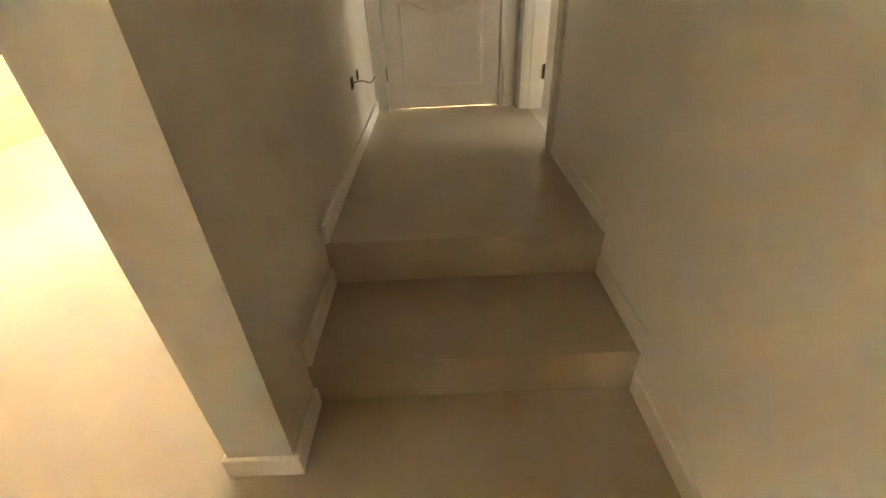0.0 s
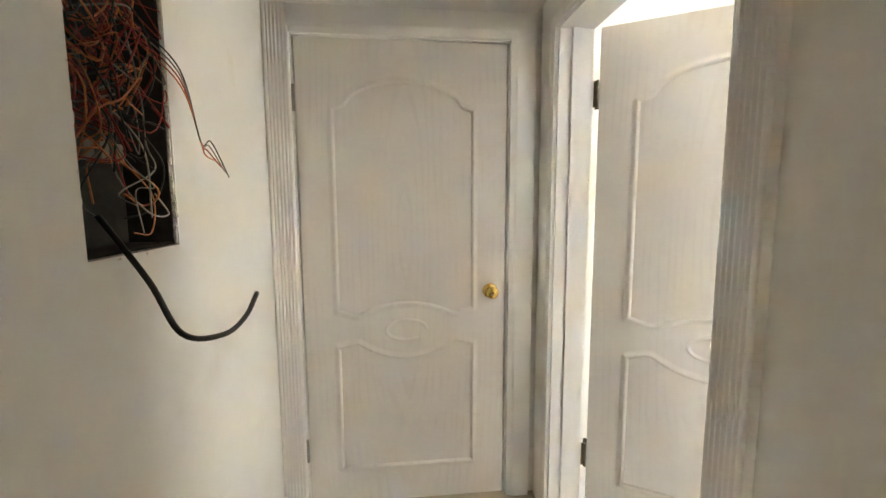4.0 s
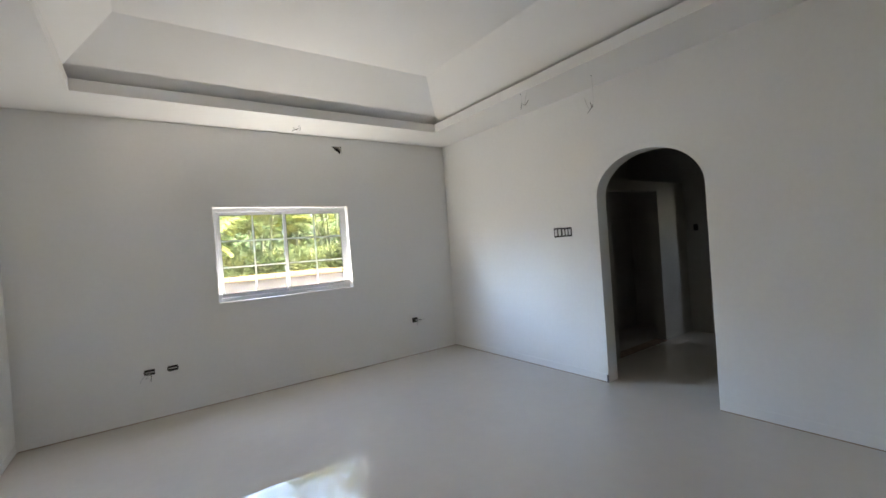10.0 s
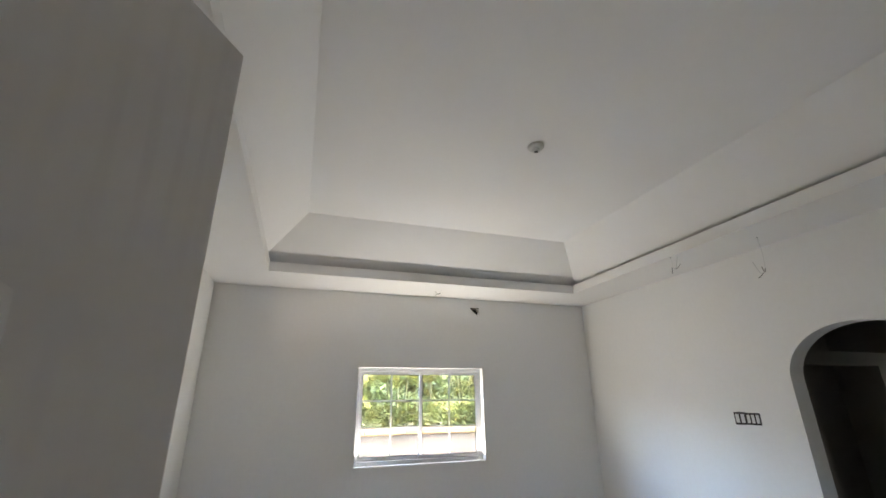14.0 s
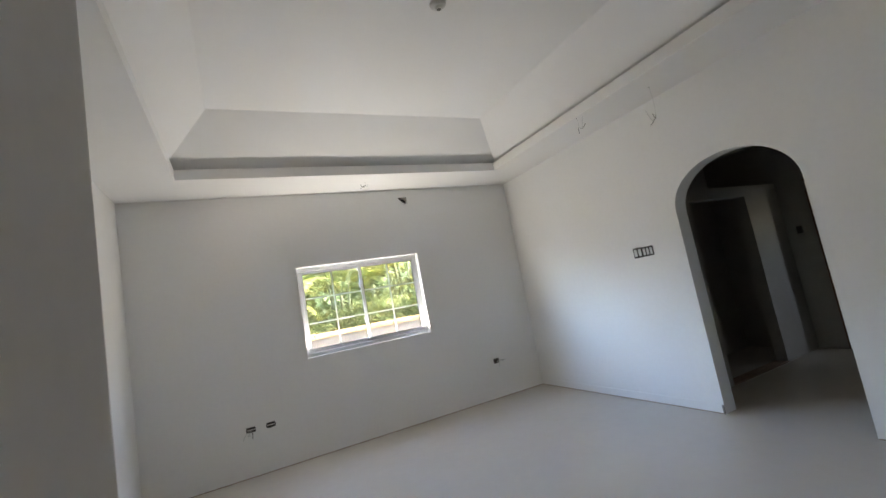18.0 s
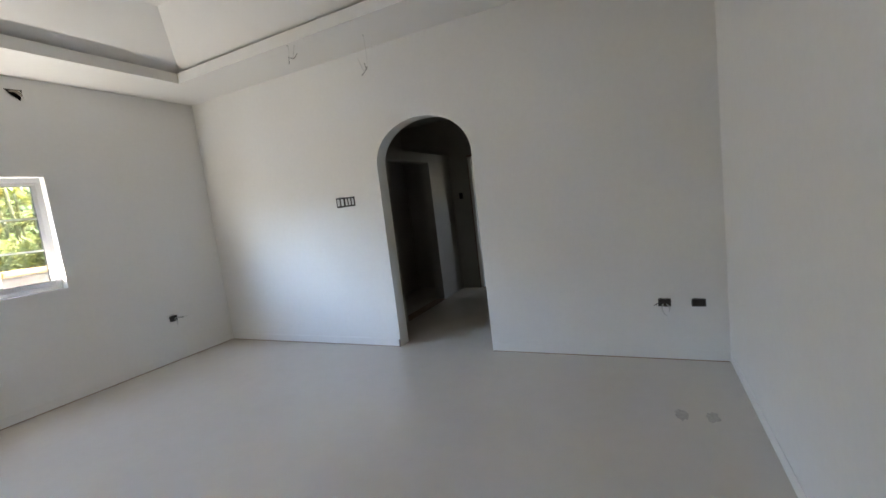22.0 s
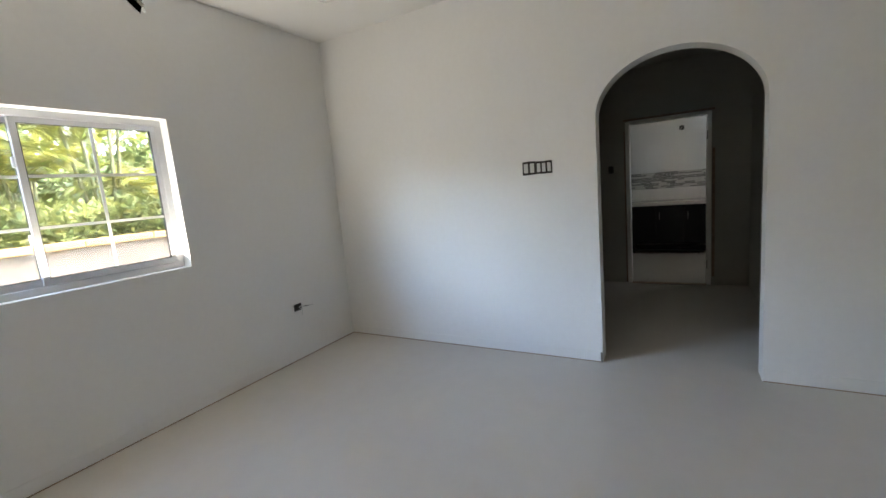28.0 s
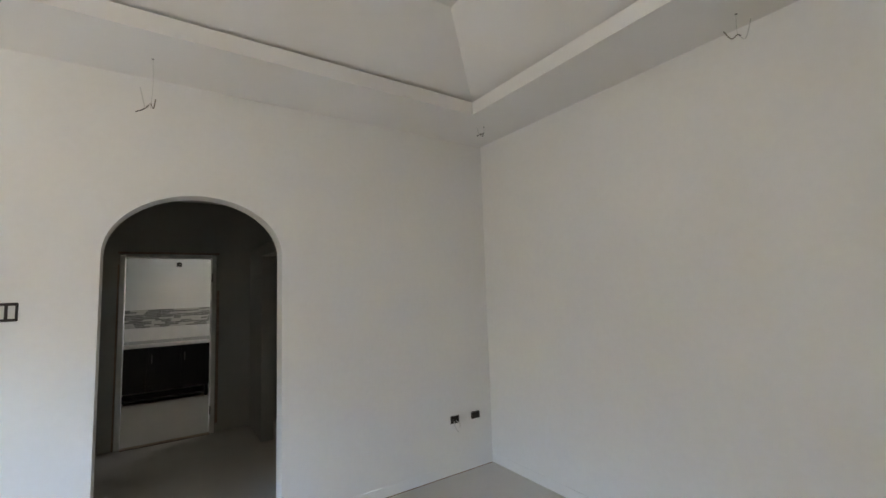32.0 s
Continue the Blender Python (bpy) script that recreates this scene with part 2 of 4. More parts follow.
FILM = material("plastic_film", (0.55, 0.52, 0.49), 0.22, vary=0.2, scale=7)
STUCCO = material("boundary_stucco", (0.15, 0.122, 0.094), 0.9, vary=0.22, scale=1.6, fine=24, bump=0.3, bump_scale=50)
PAVING = material("pale_concrete", (0.36, 0.33, 0.28), 0.9, vary=0.15, scale=1.2, fine=30, bump=0.2)
COPING = material("coping_stone", (0.34, 0.21, 0.085), 0.85, vary=0.25, scale=4, bump=0.2, random_tint=0.15)
SOIL = material("bare_ground", (0.20, 0.15, 0.10), 0.95, vary=0.3, scale=2, fine=30, bump=0.4)
BARK = material("palm_cane", (0.19, 0.17, 0.08), 0.8, vary=0.3, scale=6, fine=40, bump=0.3)
FROND = leaf_material("palm_leaf", (0.11, 0.17, 0.035), (0.40, 0.33, 0.07))
HEDGE = leaf_material("hedge_leaf", (0.105, 0.15, 0.048), (0.30, 0.29, 0.10))
BANK = material("green_growth", (0.14, 0.19, 0.06), 0.9, vary=0.5, scale=2.5, fine=16, bump=0.5, bump_scale=12)
TILEW = material("glossy_white_tile", (0.78, 0.79, 0.78), 0.08, vary=0.02)
COUNTER = material("white_counter", (0.80, 0.79, 0.77), 0.2, vary=0.04, scale=8)
MOSA = material("grey_mosaic", (0.20, 0.20, 0.19), 0.15, vary=0.3, scale=8, random_tint=0.6)
MOSB = material("pale_mosaic", (0.62, 0.62, 0.58), 0.12, vary=0.1, random_tint=0.15)
BLACKC = material("black_lacquer", (0.006, 0.0055, 0.0055), 0.35, vary=0.2, spec=0.2)
# Grey for the wall boxes' reflections painted on the floor.
REFLECTED = material("painted_reflection", (0.40, 0.37, 0.335), 0.5, vary=0.2, scale=30, fine=120, bump=0.2)
TORN = material("torn_plaster", (0.55, 0.53, 0.49), 0.9, vary=0.4, scale=40, fine=160, bump=0.6)
JOINT = material("brown_joint", (0.30, 0.22, 0.16), 0.9, vary=0.5, scale=6, fine=40)
MORTAR = material("raw_edge", (0.30, 0.22, 0.16), 0.9, vary=0.3, scale=12, bump=0.4)


# ---- builders ----
def box(bm, x0, x1, y0, y1, z0, z1, bevel=0.0):
    r = bmesh.ops.create_cube(bm, size=1.0, matrix=Matrix.Translation(((x0 + x1) / 2, (y0 + y1) / 2, (z0 + z1) / 2)) @ Matrix.Diagonal((abs(x1 - x0), abs(y1 - y0), abs(z1 - z0), 1)))
    if bevel:
        edges = list({e for v in r["verts"] for e in v.link_edges})
        bmesh.ops.bevel(bm, geom=edges, offset=bevel, segments=2, profile=0.5, affect="EDGES")
    return bm


def mesh_of(name, bm, mat, smooth=False):
    me = bpy.data.meshes.new(name)
    bmesh.ops.recalc_face_normals(bm, faces=bm.faces)
    bm.to_mesh(me)
    bm.free()
    me.materials.append(mat)
    if smooth:
        for p in me.polygons:
            p.use_smooth = True
    return me


def part(name, bm, mat, parent, label="", smooth=False):
    ob = new(name, mesh_of(name, bm, mat, smooth))
    ob.parent = parent
    if label:
        tagged(ob, label)
    return ob


def thing(name, label, category, m=None, group="", kind=""):
    ob = new(name)
    if m is not None:
        ob.matrix_world = m
    return tagged(ob, label, category, group, kind)


def single(name, bm, mat, label, category, kind="", group="", smooth=False, m=None):
    ob = new(name, mesh_of(name, bm, mat, smooth))
    if m is not None:
        ob.matrix_world = m
    return tagged(ob, label, category, group, kind)


def bm_box(*a, bevel=0.0):
    return box(bmesh.new(), *a, bevel=bevel)


def tube(bm, pts, radius, seg=8):
    pts = [Vector(p) for p in pts]
    rings = []
    for i, p in enumerate(pts):
        d = (pts[min(i + 1, len(pts) - 1)] - pts[max(i - 1, 0)]).normalized()
        a = d.orthogonal().normalized() if not rings else (side - d * side.dot(d)).normalized()
        side, b = a, d.cross(a)
        r = radius(i / (len(pts) - 1)) if callable(radius) else radius
        rings.append([bm.verts.new(p + r * (math.cos(t) * a + math.sin(t) * b)) for t in (2 * math.pi * k / seg for k in range(seg))])
    for u, v in zip(rings, rings[1:]):
        for k in range(seg):
            bm.faces.new((u[k], u[(k + 1) % seg], v[(k + 1) % seg], v[k]))
    bm.faces.new(rings[0])
    bm.faces.new(rings[-1])
    return bm


def curve_points(ctrl, n=14):
    """A smooth line through the given points."""
    c = [Vector(p) for p in ctrl]
    c = [2 * c[0] - c[1]] + c + [2 * c[-1] - c[-2]]
    out = []
    for i in range(1, len(c) - 2):
        for k in range(n):
            t = k / n
            p0, p1, p2, p3 = c[i - 1], c[i], c[i + 1], c[i + 2]
            out.append(0.5 * ((2 * p1) + (p2 - p0) * t + (2 * p0 - 5 * p1 + 4 * p2 - p3) * t * t + (3 * p1 - p0 - 3 * p2 + p3) * t ** 3))
    return out + [c[-2]]


def lathe(bm, profile, m, seg=20):
    """Turns (distance along, radius) pairs round the local x axis."""
    rings = [[bm.verts.new(m @ Vector((x, r * math.cos(a), r * math.sin(a)))) for a in (2 * math.pi * k / seg for k in range(seg))] for x, r in profile]
    for u, v in zip(rings, rings[1:]):
        for k in range(seg):
            bm.faces.new((u[k], u[(k + 1) % seg], v[(k + 1) % seg], v[k]))
    bm.faces.new(rings[0])
    bm.faces.new(rings[-1])
    return bm


def wall(name, axis, near, far, u0, u1, z0, z1, holes, label, mat=None):
    """A wall whose faces stand at near and far on the axis ("x" or "y"), with rectangular holes (u0, u1, z0, z1) cut through it."""
    bm = bmesh.new()
    us = sorted({u0, u1, *(h[0] for h in holes), *(h[1] for h in holes)})
    zs = sorted({z0, z1, *(h[2] for h in holes), *(h[3] for h in holes)})
    solid = lambda a, b: 0 <= a < len(us) - 1 and 0 <= b < len(zs) - 1 and not any(
        h[0] < (us[a] + us[a + 1]) / 2 < h[1] and h[2] < (zs[b] + zs[b + 1]) / 2 < h[3] for h in holes)
    made = {}

    def vert(u, d, z):
        key = (u, d, z)
        if key not in made:
            made[key] = bm.verts.new((d, u, z) if axis == "x" else (u, d, z))
        return made[key]

    for a in range(len(us) - 1):
        for b in range(len(zs) - 1):
            if not solid(a, b):
                continue
            ua, ub, za, zb = us[a], us[a + 1], zs[b], zs[b + 1]
            for d in (near, far):
                bm.faces.new([vert(ua, d, za), vert(ub, d, za), vert(ub, d, zb), vert(ua, d, zb)])
            for (na, nb), (p, q) in (((a - 1, b), ((ua, za), (ua, zb))), ((a + 1, b), ((ub, za), (ub, zb))), ((a, b - 1), ((ua, za), (ub, za))), ((a, b + 1), ((ua, zb), (ub, zb)))):
                if not solid(na, nb):
                    bm.faces.new([vert(p[0], near, p[1]), vert(q[0], near, q[1]), vert(q[0], far, q[1]), vert(p[0], far, p[1])])
    return single(name, bm, mat or PAINT, label, "wall", "structure")


def slab(name, x0, x1, y0, y1, z0, z1, mat, label, category):
    return single(name, bm_box(x0, x1, y0, y1, z0, z1), mat, label, category, "structure")


def casing_profile(width, depth):
    """Offsets from the opening and heights off the wall; depth 0 gives a plain stepped board."""
    if not depth:
        return [(0.0, 0.0), (0.0, 0.015), (0.004, 0.018), (0.020, 0.018), (0.024, 0.021), (0.027, 0.025), (0.034, 0.0265), (width - 0.008, 0.027), (width - 0.002, 0.025), (width, 0.020), (width, 0.0)]
    prof = [(0.0, 0.0), (0.0, 0.016), (0.006, 0.020), (0.012, 0.021)]
    prof += [(0.014 + 0.070 * k / 40, 0.0205 - depth * math.cos(2 * math.pi * k / 8)) for k in range(41)]
    return prof + [(width - 0.017, 0.022), (width - 0.010, 0.026), (width - 0.003, 0.025), (width, 0.021), (width, 0.0)]


def casing_run(prof, path):
    """Sweeps a profile along path(offset, height), which gives the corners of one run of casing."""
    bm = bmesh.new()
    lines = [[bm.verts.new(c) for c in path(o, d)] for o, d in prof]
    for a, b in zip(lines, lines[1:] + lines[:1]):
        for k in range(len(a) - 1):
            bm.faces.new((a[k], a[k + 1], b[k + 1], b[k]))
    for k in (0, -1):
        bm.faces.new([line[k] for line in lines])
    return bm


def smooth_front(ob):
    for f in ob.data.polygons:
        f.use_smooth = abs(f.normal.y) > 0.6


def ridge(bm, pts, y, width=0.034, height=0.009, sign=-1):
    """A raised moulding along points (x, z) on a face at y."""
    prof = [(-0.5, 0.0), (-0.42, 0.45), (-0.3, 0.9), (-0.17, 1.0), (-0.05, 0.85), (0.1, 0.45), (0.28, 0.16), (0.5, 0.0)]
    rings = []
    for i, (x, z) in enumerate(pts):
        a, b = pts[max(i - 1, 0)], pts[min(i + 1, len(pts) - 1)]
        d = Vector((b[0] - a[0], b[1] - a[1])).normalized()
        rings.append([bm.verts.new((x - d.y * o * width, y + sign * h * height, z + d.x * o * width)) for o, h in prof])
    for u, v in zip(rings, rings[1:]):
        for k in range(len(prof) - 1):
            bm.faces.new((u[k], u[k + 1], v[k + 1], v[k]))
    return bm


def panel_outlines(w):
    """The two shaped panels and the scroll of a moulded door, as lines in x and z."""
    c, x0, x1 = w / 2, 0.135, w - 0.135
    half = c - x0
    top, low = [], []
    for k in range(25):
        s = -1 + 2 * k / 24
        if abs(s) > 0.82:
            e = (1 - abs(s)) / 0.18
            z = 1.735 + 0.018 * e
        else:
            z = 1.765 + 0.085 * (1 - (s / 0.82) ** 2) ** 0.75
        top.append((c + s * half, z))
    for k in range(25):
        s = -1 + 2 * k / 24
        if abs(s) > 0.7:
            z = 0.885 - 0.028 * (1 - abs(s)) / 0.3
        else:
            z = 0.857 + 0.055 * (1 - (s / 0.7) ** 2)
        low.append((c + s * half, z))
    upper = top + low[::-1] + top[:1]
    upper_low = []
    for k in range(25):
        s = -1 + 2 * k / 24
        z = 0.735 + 0.025 * (1 - abs(s)) / 0.3 if abs(s) > 0.7 else 0.76 - 0.075 * (1 - (s / 0.7) ** 2)
        upper_low.append((c + s * half, z))
    lower = upper_low + [(x1, 0.17), (x0, 0.17)] + upper_low[:1]
    dense = lambda line: [((1 - t) * a[0] + t * b[0], (1 - t) * a[1] + t * b[1]) for a, b in zip(line, line[1:]) for t in ((0, 0.5) if math.dist(a, b) < 0.2 else (0, 0.02, 0.5, 0.98))] + [line[-1]]
    oval = [(c + 0.085 * math.cos(2 * math.pi * k / 28), 0.80 + 0.042 * math.sin(2 * math.pi * k / 28)) for k in range(25)]
    return dense(upper), dense(lower), oval


def door_leaf(name, w, h, m, label, knob_back, metal, metal_label):
    """A moulded door leaf: hinges along local x = 0, faces at y = -0.02 and 0.02."""
    d = thing(name, label, "door", m)
    part("leaf", bm_box(0.002, w, -0.02, 0.02, 0.008, h, bevel=0.002), DOOR, d)
    upper, lower, oval = panel_outlines(w)
    for sign in (-1, 1):
        part("upper_moulding", ridge(bmesh.new(), upper, 0.0195 * sign, sign=sign), DOOR, d, smooth=True)
        part("lower_moulding", ridge(bmesh.new(), lower, 0.0195 * sign, sign=sign), DOOR, d, smooth=True)
        part("scroll", ridge(bmesh.new(), oval, 0.0195 * sign, 0.022, 0.006, sign), DOOR, d, smooth=True)
    sides = (-1, 1) if knob_back else (-1,)
    for sign in sides:
        mk = Matrix.Translation((w - 0.066, 0.02 * sign, 0.965)) @ Matrix.Rotation(radians(90 * sign), 4, "Z")
        k = part("knob", lathe(bmesh.new(), [(0.0, 0.012), (0.018, 0.011), (0.022, 0.015), (0.03, 0.022), (0.05, 0.027), (0.058, 0.025), (0.061, 0.018), (0.061, 0.006)], mk), BRASS, d, "polished brass knob", True)
        part("rosette", lathe(bmesh.new(), [(0.0, 0.033), (0.004, 0.033), (0.008, 0.027), (0.010, 0.014)], mk, 28), BRASS, k, "", True)
        part("keyhole", bm_box(w - 0.069, w - 0.063, sign * 0.0805, sign * 0.0825, 0.961, 0.969), DARK, k)
    part("latch_plate", bm_box(w - 0.001, w + 0.001, -0.012, 0.012, 0.93, 1.0), BRASS, d)
    for z in (0.27, 1.77):
        b = box(bmesh.new(), -0.018, 0.012, 0.018, 0.0215, z - 0.05, z + 0.05)
        hp = part("hinge", b, metal, d, metal_label)
        part("hinge_pin", tube(bmesh.new(), [(-0.004, -0.024, z - 0.052), (-0.004, -0.024, z + 0.052)], 0.006, 8), metal, hp)
        part("hinge_plate", bm_box(-0.02, 0.001, -0.0235, -0.0195, z - 0.05, z + 0.05), metal, hp)
    return d


# ---- setting: floors, walls, ceilings ----
slab("floor_bedroom", -4.77, 2.64, -5.33, 0.10, -0.60, 0.0, FLOOR, "glossy cream polished floor reflecting the window", "floor")
slab("floor_corridor", -4.77, -2.315, -6.62, -5.33, -0.60, 0.0, DIMFLOOR, "glossy cream polished corridor floor", "floor")
slab("floor_lower", -9.0, 3.2, -12.6, -5.36, -0.80, -0.386, DIMFLOOR, "glossy cream polished floor of the lower room", "floor")
slab("floor_store", -7.2, -4.77, -6.79, 0.5, -0.60, -0.004, FLOOR, "cream floor of the store room", "floor")
slab("floor_bathroom", 2.64, 5.3, -4.6, -0.8, -0.60, -0.002, FLOOR, "pale glossy bathroom floor", "floor")
single("step", bm_box(-2.315, -1.85, -6.545, -5.395, -0.386, -0.2, bevel=0.004), DIMFLOOR, "polished cream tiled step below the corridor", "step", "structure")

wall("wall_north", "y", 0.0, 0.2, -4.77, 0.15, -0.1, 3.7, [(-3.012, -1.532, 1.023, 2.024)], "white painted wall with a sliding window")
wall("wall_west", "x", -4.585, -4.77, -5.25, 0.0, -0.1, 3.7, [(-3.81, -2.315, 0.965, 2.085)], "white painted wall with an inner window")
wall("wall_south", "y", -5.25, -5.39, -4.77, 3.2, -0.6, 3.7, [(-4.225, -3.31, -0.01, 2.035)], "white painted wall with a doorway to the corridor")
wall("wall_corridor_end", "x", -4.35, -4.50, -6.54, -5.39, -0.1, 3.7, [(-6.442, -5.543, -0.01, 2.02)], "white painted wall at the corridor's end")
wall("wall_corridor_left", "y", -6.535, -6.735, -4.50, -1.595, -0.6, 3.7, [(-3.608, -3.312, 1.258, 1.942)], "white painted corridor wall, smudged", SMUDGED)
wall("wall_hall_north", "y", -2.10, -1.98, 0.15, 2.58, 0.0, 2.08, [(0.80, 1.86, 0.0, 1.955)], "low grey closet partition with an open doorway", HALLGREY)
wall("wall_hall_south", "y", -3.68, -3.80, 0.15, 2.58, 0.0, 2.08, [(0.72, 1.88, 0.0, 1.955)], "low grey closet partition with an open doorway", HALLGREY)
wall("wall_hall_end", "x", 2.58, 2.70, -5.25, 0.0, 0.0, 3.7, [(-3.31, -2.41, 0.0, 2.015)], "grey hall wall with a bathroom doorway", HALLGREY)
slab("wall_closet_north", 0.15, 2.58, -1.30, -1.18, 0.0, 2.7, HALLGREY, "closet back wall in shadow", "wall")
slab("wall_closet_south", 0.15, 2.58, -4.62, -4.50, 0.0, 2.7, HALLGREY, "closet back wall in shadow", "wall")
slab("ceiling_hall", 0.15, 2.58, -4.62, -1.18, 2.62, 2.72, HALLGREY, "flat hall ceiling", "ceiling")
slab("ceiling_corridor", -4.46, 3.2, -6.62, -5.40, 2.80, 2.92, CEIL, "flat corridor ceiling", "ceiling")
slab("roof", -9.2, 5.6, -12.8, 0.35, 3.7, 3.85, CEIL, "flat roof slab", "roof")

# arched opening in the east wall
A0, A1, SPRING, RISE = -3.447, -2.475, 1.80, 0.375


def arch_wall():
    bm = bmesh.new()
    n, c, half = 36, (A0 + A1) / 2, (A1 - A0) / 2
    ys = [c - half * math.cos(math.pi * k / n) for k in range(n + 1)]
    zs = [SPRING + RISE * math.sin(math.pi * k / n) for k in range(n + 1)]
    for x in (0.0, 0.15):
        q = lambda *p: bm.faces.new([bm.verts.new((x, y, z)) for y, z in p])
        q((-5.25, -0.1), (A0, -0.1), (A0, SPRING), (-5.25, SPRING))
        q((A1, -0.1), (0.0, -0.1), (0.0, SPRING), (A1, SPRING))
        q((-5.25, SPRING), (A0, SPRING), (A0, 3.7), (-5.25, 3.7))
        q((A1, SPRING), (0.0, SPRING), (0.0, 3.7), (A1, 3.7))
        for k in range(n):
            q((ys[k], zs[k]), (ys[k + 1], zs[k + 1]), (ys[k + 1], 3.7), (ys[k], 3.7))
    line = [(A0, -0.1)] + list(zip(ys, zs)) + [(A1, -0.1)]
    for (ya, za), (yb, zb) in zip(line, line[1:]):
        bm.faces.new([bm.verts.new(v) for v in ((0.0, ya, za), (0.0, yb, zb), (0.15, yb, zb), (0.15, ya, za))])
    bmesh.ops.remove_doubles(bm, verts=bm.verts, dist=1e-5)
    return single("wall_east", bm, PAINT, "white painted wall with an arched opening", "wall", "structure")


arch_wall()
single("trim_arch_foot", bm_box(-0.010, 0.0, -2.474, -2.460, 0.0, 0.075), GREYW, "dark chipped plaster at the arch's foot", "trim", "structure")


# tray ceiling: soffit, fascia with a cove ledge, four slopes and a flat top
def ring(bm, x0, x1, y0, y1, z):
    return [bm.verts.new(p) for p in ((x0, y0, z), (x1, y0, z), (x1, y1, z), (x0, y1, z))]


def tray_ceiling():
    bm = bmesh.new()
    fx0, fx1, fy0, fy1 = -4.01, -0.565, -4.715, -0.64
    g, d = 0.03, 0.20
    rings = [ring(bm, -4.67, 0.07, -5.32, 0.1, 2.87), ring(bm, fx0, fx1, fy0, fy1, 2.87), ring(bm, fx0, fx1, fy0, fy1, 2.968),
             ring(bm, fx0 - g, fx1 + g, fy0 - g, fy1 + g, 2.968), ring(bm, fx0 - g, fx1 + g, fy0 - g, fy1 + g, 2.91),
             ring(bm, fx0 - d, fx1 + d, fy0 - d, fy1 + d, 2.91), ring(bm, -3.69, -1.0, -4.22, -1.17, 3.30)]
    for a, b in zip(rings, rings[1:]):
        for k in range(4):
            bm.faces.new((a[k], a[(k + 1) % 4], b[(k + 1) % 4], b[k]))
    bm.faces.new(rings[-1])
    return single("ceiling", bm, CEIL, "white tray ceiling with a stepped fascia and sloping sides", "ceiling", "structure")


tray_ceiling()

# bathroom shell beyond the hall
slab("wall_bath_back", 5.15, 5.3, -4.7, -0.7, 0.0, 2.7, TILEW, "glossy white tiled bathroom wall", "wall")
slab("wall_bath_north", 2.70, 5.15, -0.9, -0.8, 0.0, 2.7, TILEW, "glossy white tiled bathroom wall", "wall")
wall("wall_bath_south", "y", -4.5, -4.65, 2.70, 5.15, 0.0, 2.7, [(3.82, 4.18, 1.57, 1.93)], "glossy white tiled bathroom wall with a window opening", TILEW)
slab("ceiling_bath", 2.70, 5.3, -4.65, -0.8, 2.62, 2.72, CEIL, "flat bathroom ceiling", "ceiling")

# store room behind the inner window
wall("wall_store_west", "x", -7.0, -7.2, -6.79, 0.5, -0.1, 3.7, [(-1.52, -0.13, 0.99, 1.96)], "cream painted store room wall with a window", CREAM)
wall("wall_store_north", "y", 0.3, 0.5, -7.0, -4.77, -0.1, 3.7, [], "cream painted store room wall", CREAM)
# The south opening is added for the fill lamp.
wall("wall_store_south", "y", -6.66, -6.755, -7.0, -4.50, -0.6, 3.7, [(-6.8, -5.2, 0.3, 2.3)], "cream painted store room wall with an added opening", CREAM)
slab("ceiling_store", -7.0, -4.77, -6.66, 0.3, 3.2, 3.3, CEIL, "flat store room ceiling", "ceiling")

# lower room beside the steps
wall("wall_lower_south", "y", -12.4, -12.6, -9.0, 3.2, -0.6, 3.7, [(-8.2, -7.74, -0.386, 0.36)], "cream painted wall with a low opening to daylight")
wall("wall_lower_west", "x", -8.8, -9.0, -12.6, -6.755, -0.6, 3.7, [], "cream painted wall of the lower room")
slab("wall_lower_east", 3.0, 3.2, -12.6, -5.4, -0.6, 3.7, PAINT, "cream painted wall of the lower room", "wall")
slab("ceiling_lower", -9.0, 3.2, -12.6, -6.62, 2.92, 3.04, CEIL, "flat ceiling of the lower room", "ceiling")


# skirting that follows the corridor floor and the steps
def skirting(name, y0, y1, runs):
    for x0, x1, z in runs:
        bm = bmesh.new()
        box(bm, x0, x1, y0, y1, z, z + 0.085, bevel=0.003)
        single(name, bm, TRIM, "painted tile skirting along the wall", "skirting", "structure")


skirting("baseboard_corridor", -6.535, -6.517, [(-4.32, -2.311, 0.0), (-2.307, -1.847, -0.2), (-1.843, -1.595, -0.386)])
skirting("baseboard_corridor", -5.403, -5.39, [(-3.19, -2.311, 0.0), (-2.307, -1.847, -0.2), (-1.843, 3.0, -0.386)])
single("baseboard_pillar", bm_box(-1.595, -1.58, -6.75, -6.515, -0.386, -0.30, bevel=0.003), TRIM, "painted skirting at the pillar's foot", "skirting", "structure")
single("baseboard_lower", bm_box(-8.8, -1.595, -6.75, -6.735, -0.386, -0.30, bevel=0.003), TRIM, "painted skirting along the wall", "skirting", "structure")

# thin painted skirting of the bedroom, with an open joint below it
def room_skirting(x0, x1, y0, y1):
    single("baseboard_bedroom", bm_box(x0, x1, y0, y1, 0.005, 0.082, bevel=0.0015), PAINT, "low white painted skirting along the floor", "skirting", "structure")


room_skirting(-4.583, -0.002, -0.005, 0.0)
room_skirting(-0.005, 0.0, -2.458, -0.010)
room_skirting(-0.005, 0.0, -5.24, -3.452)
room_skirting(-4.585, -4.580, -5.24, -0.010)
room_skirting(-3.18, -0.010, -5.25, -5.245)
single("trim_joint_north", bm_box(-4.575, -0.010, -0.0085, -0.001, 0.0, 0.005), JOINT, "thin brown open joint along the floor", "trim", "structure")
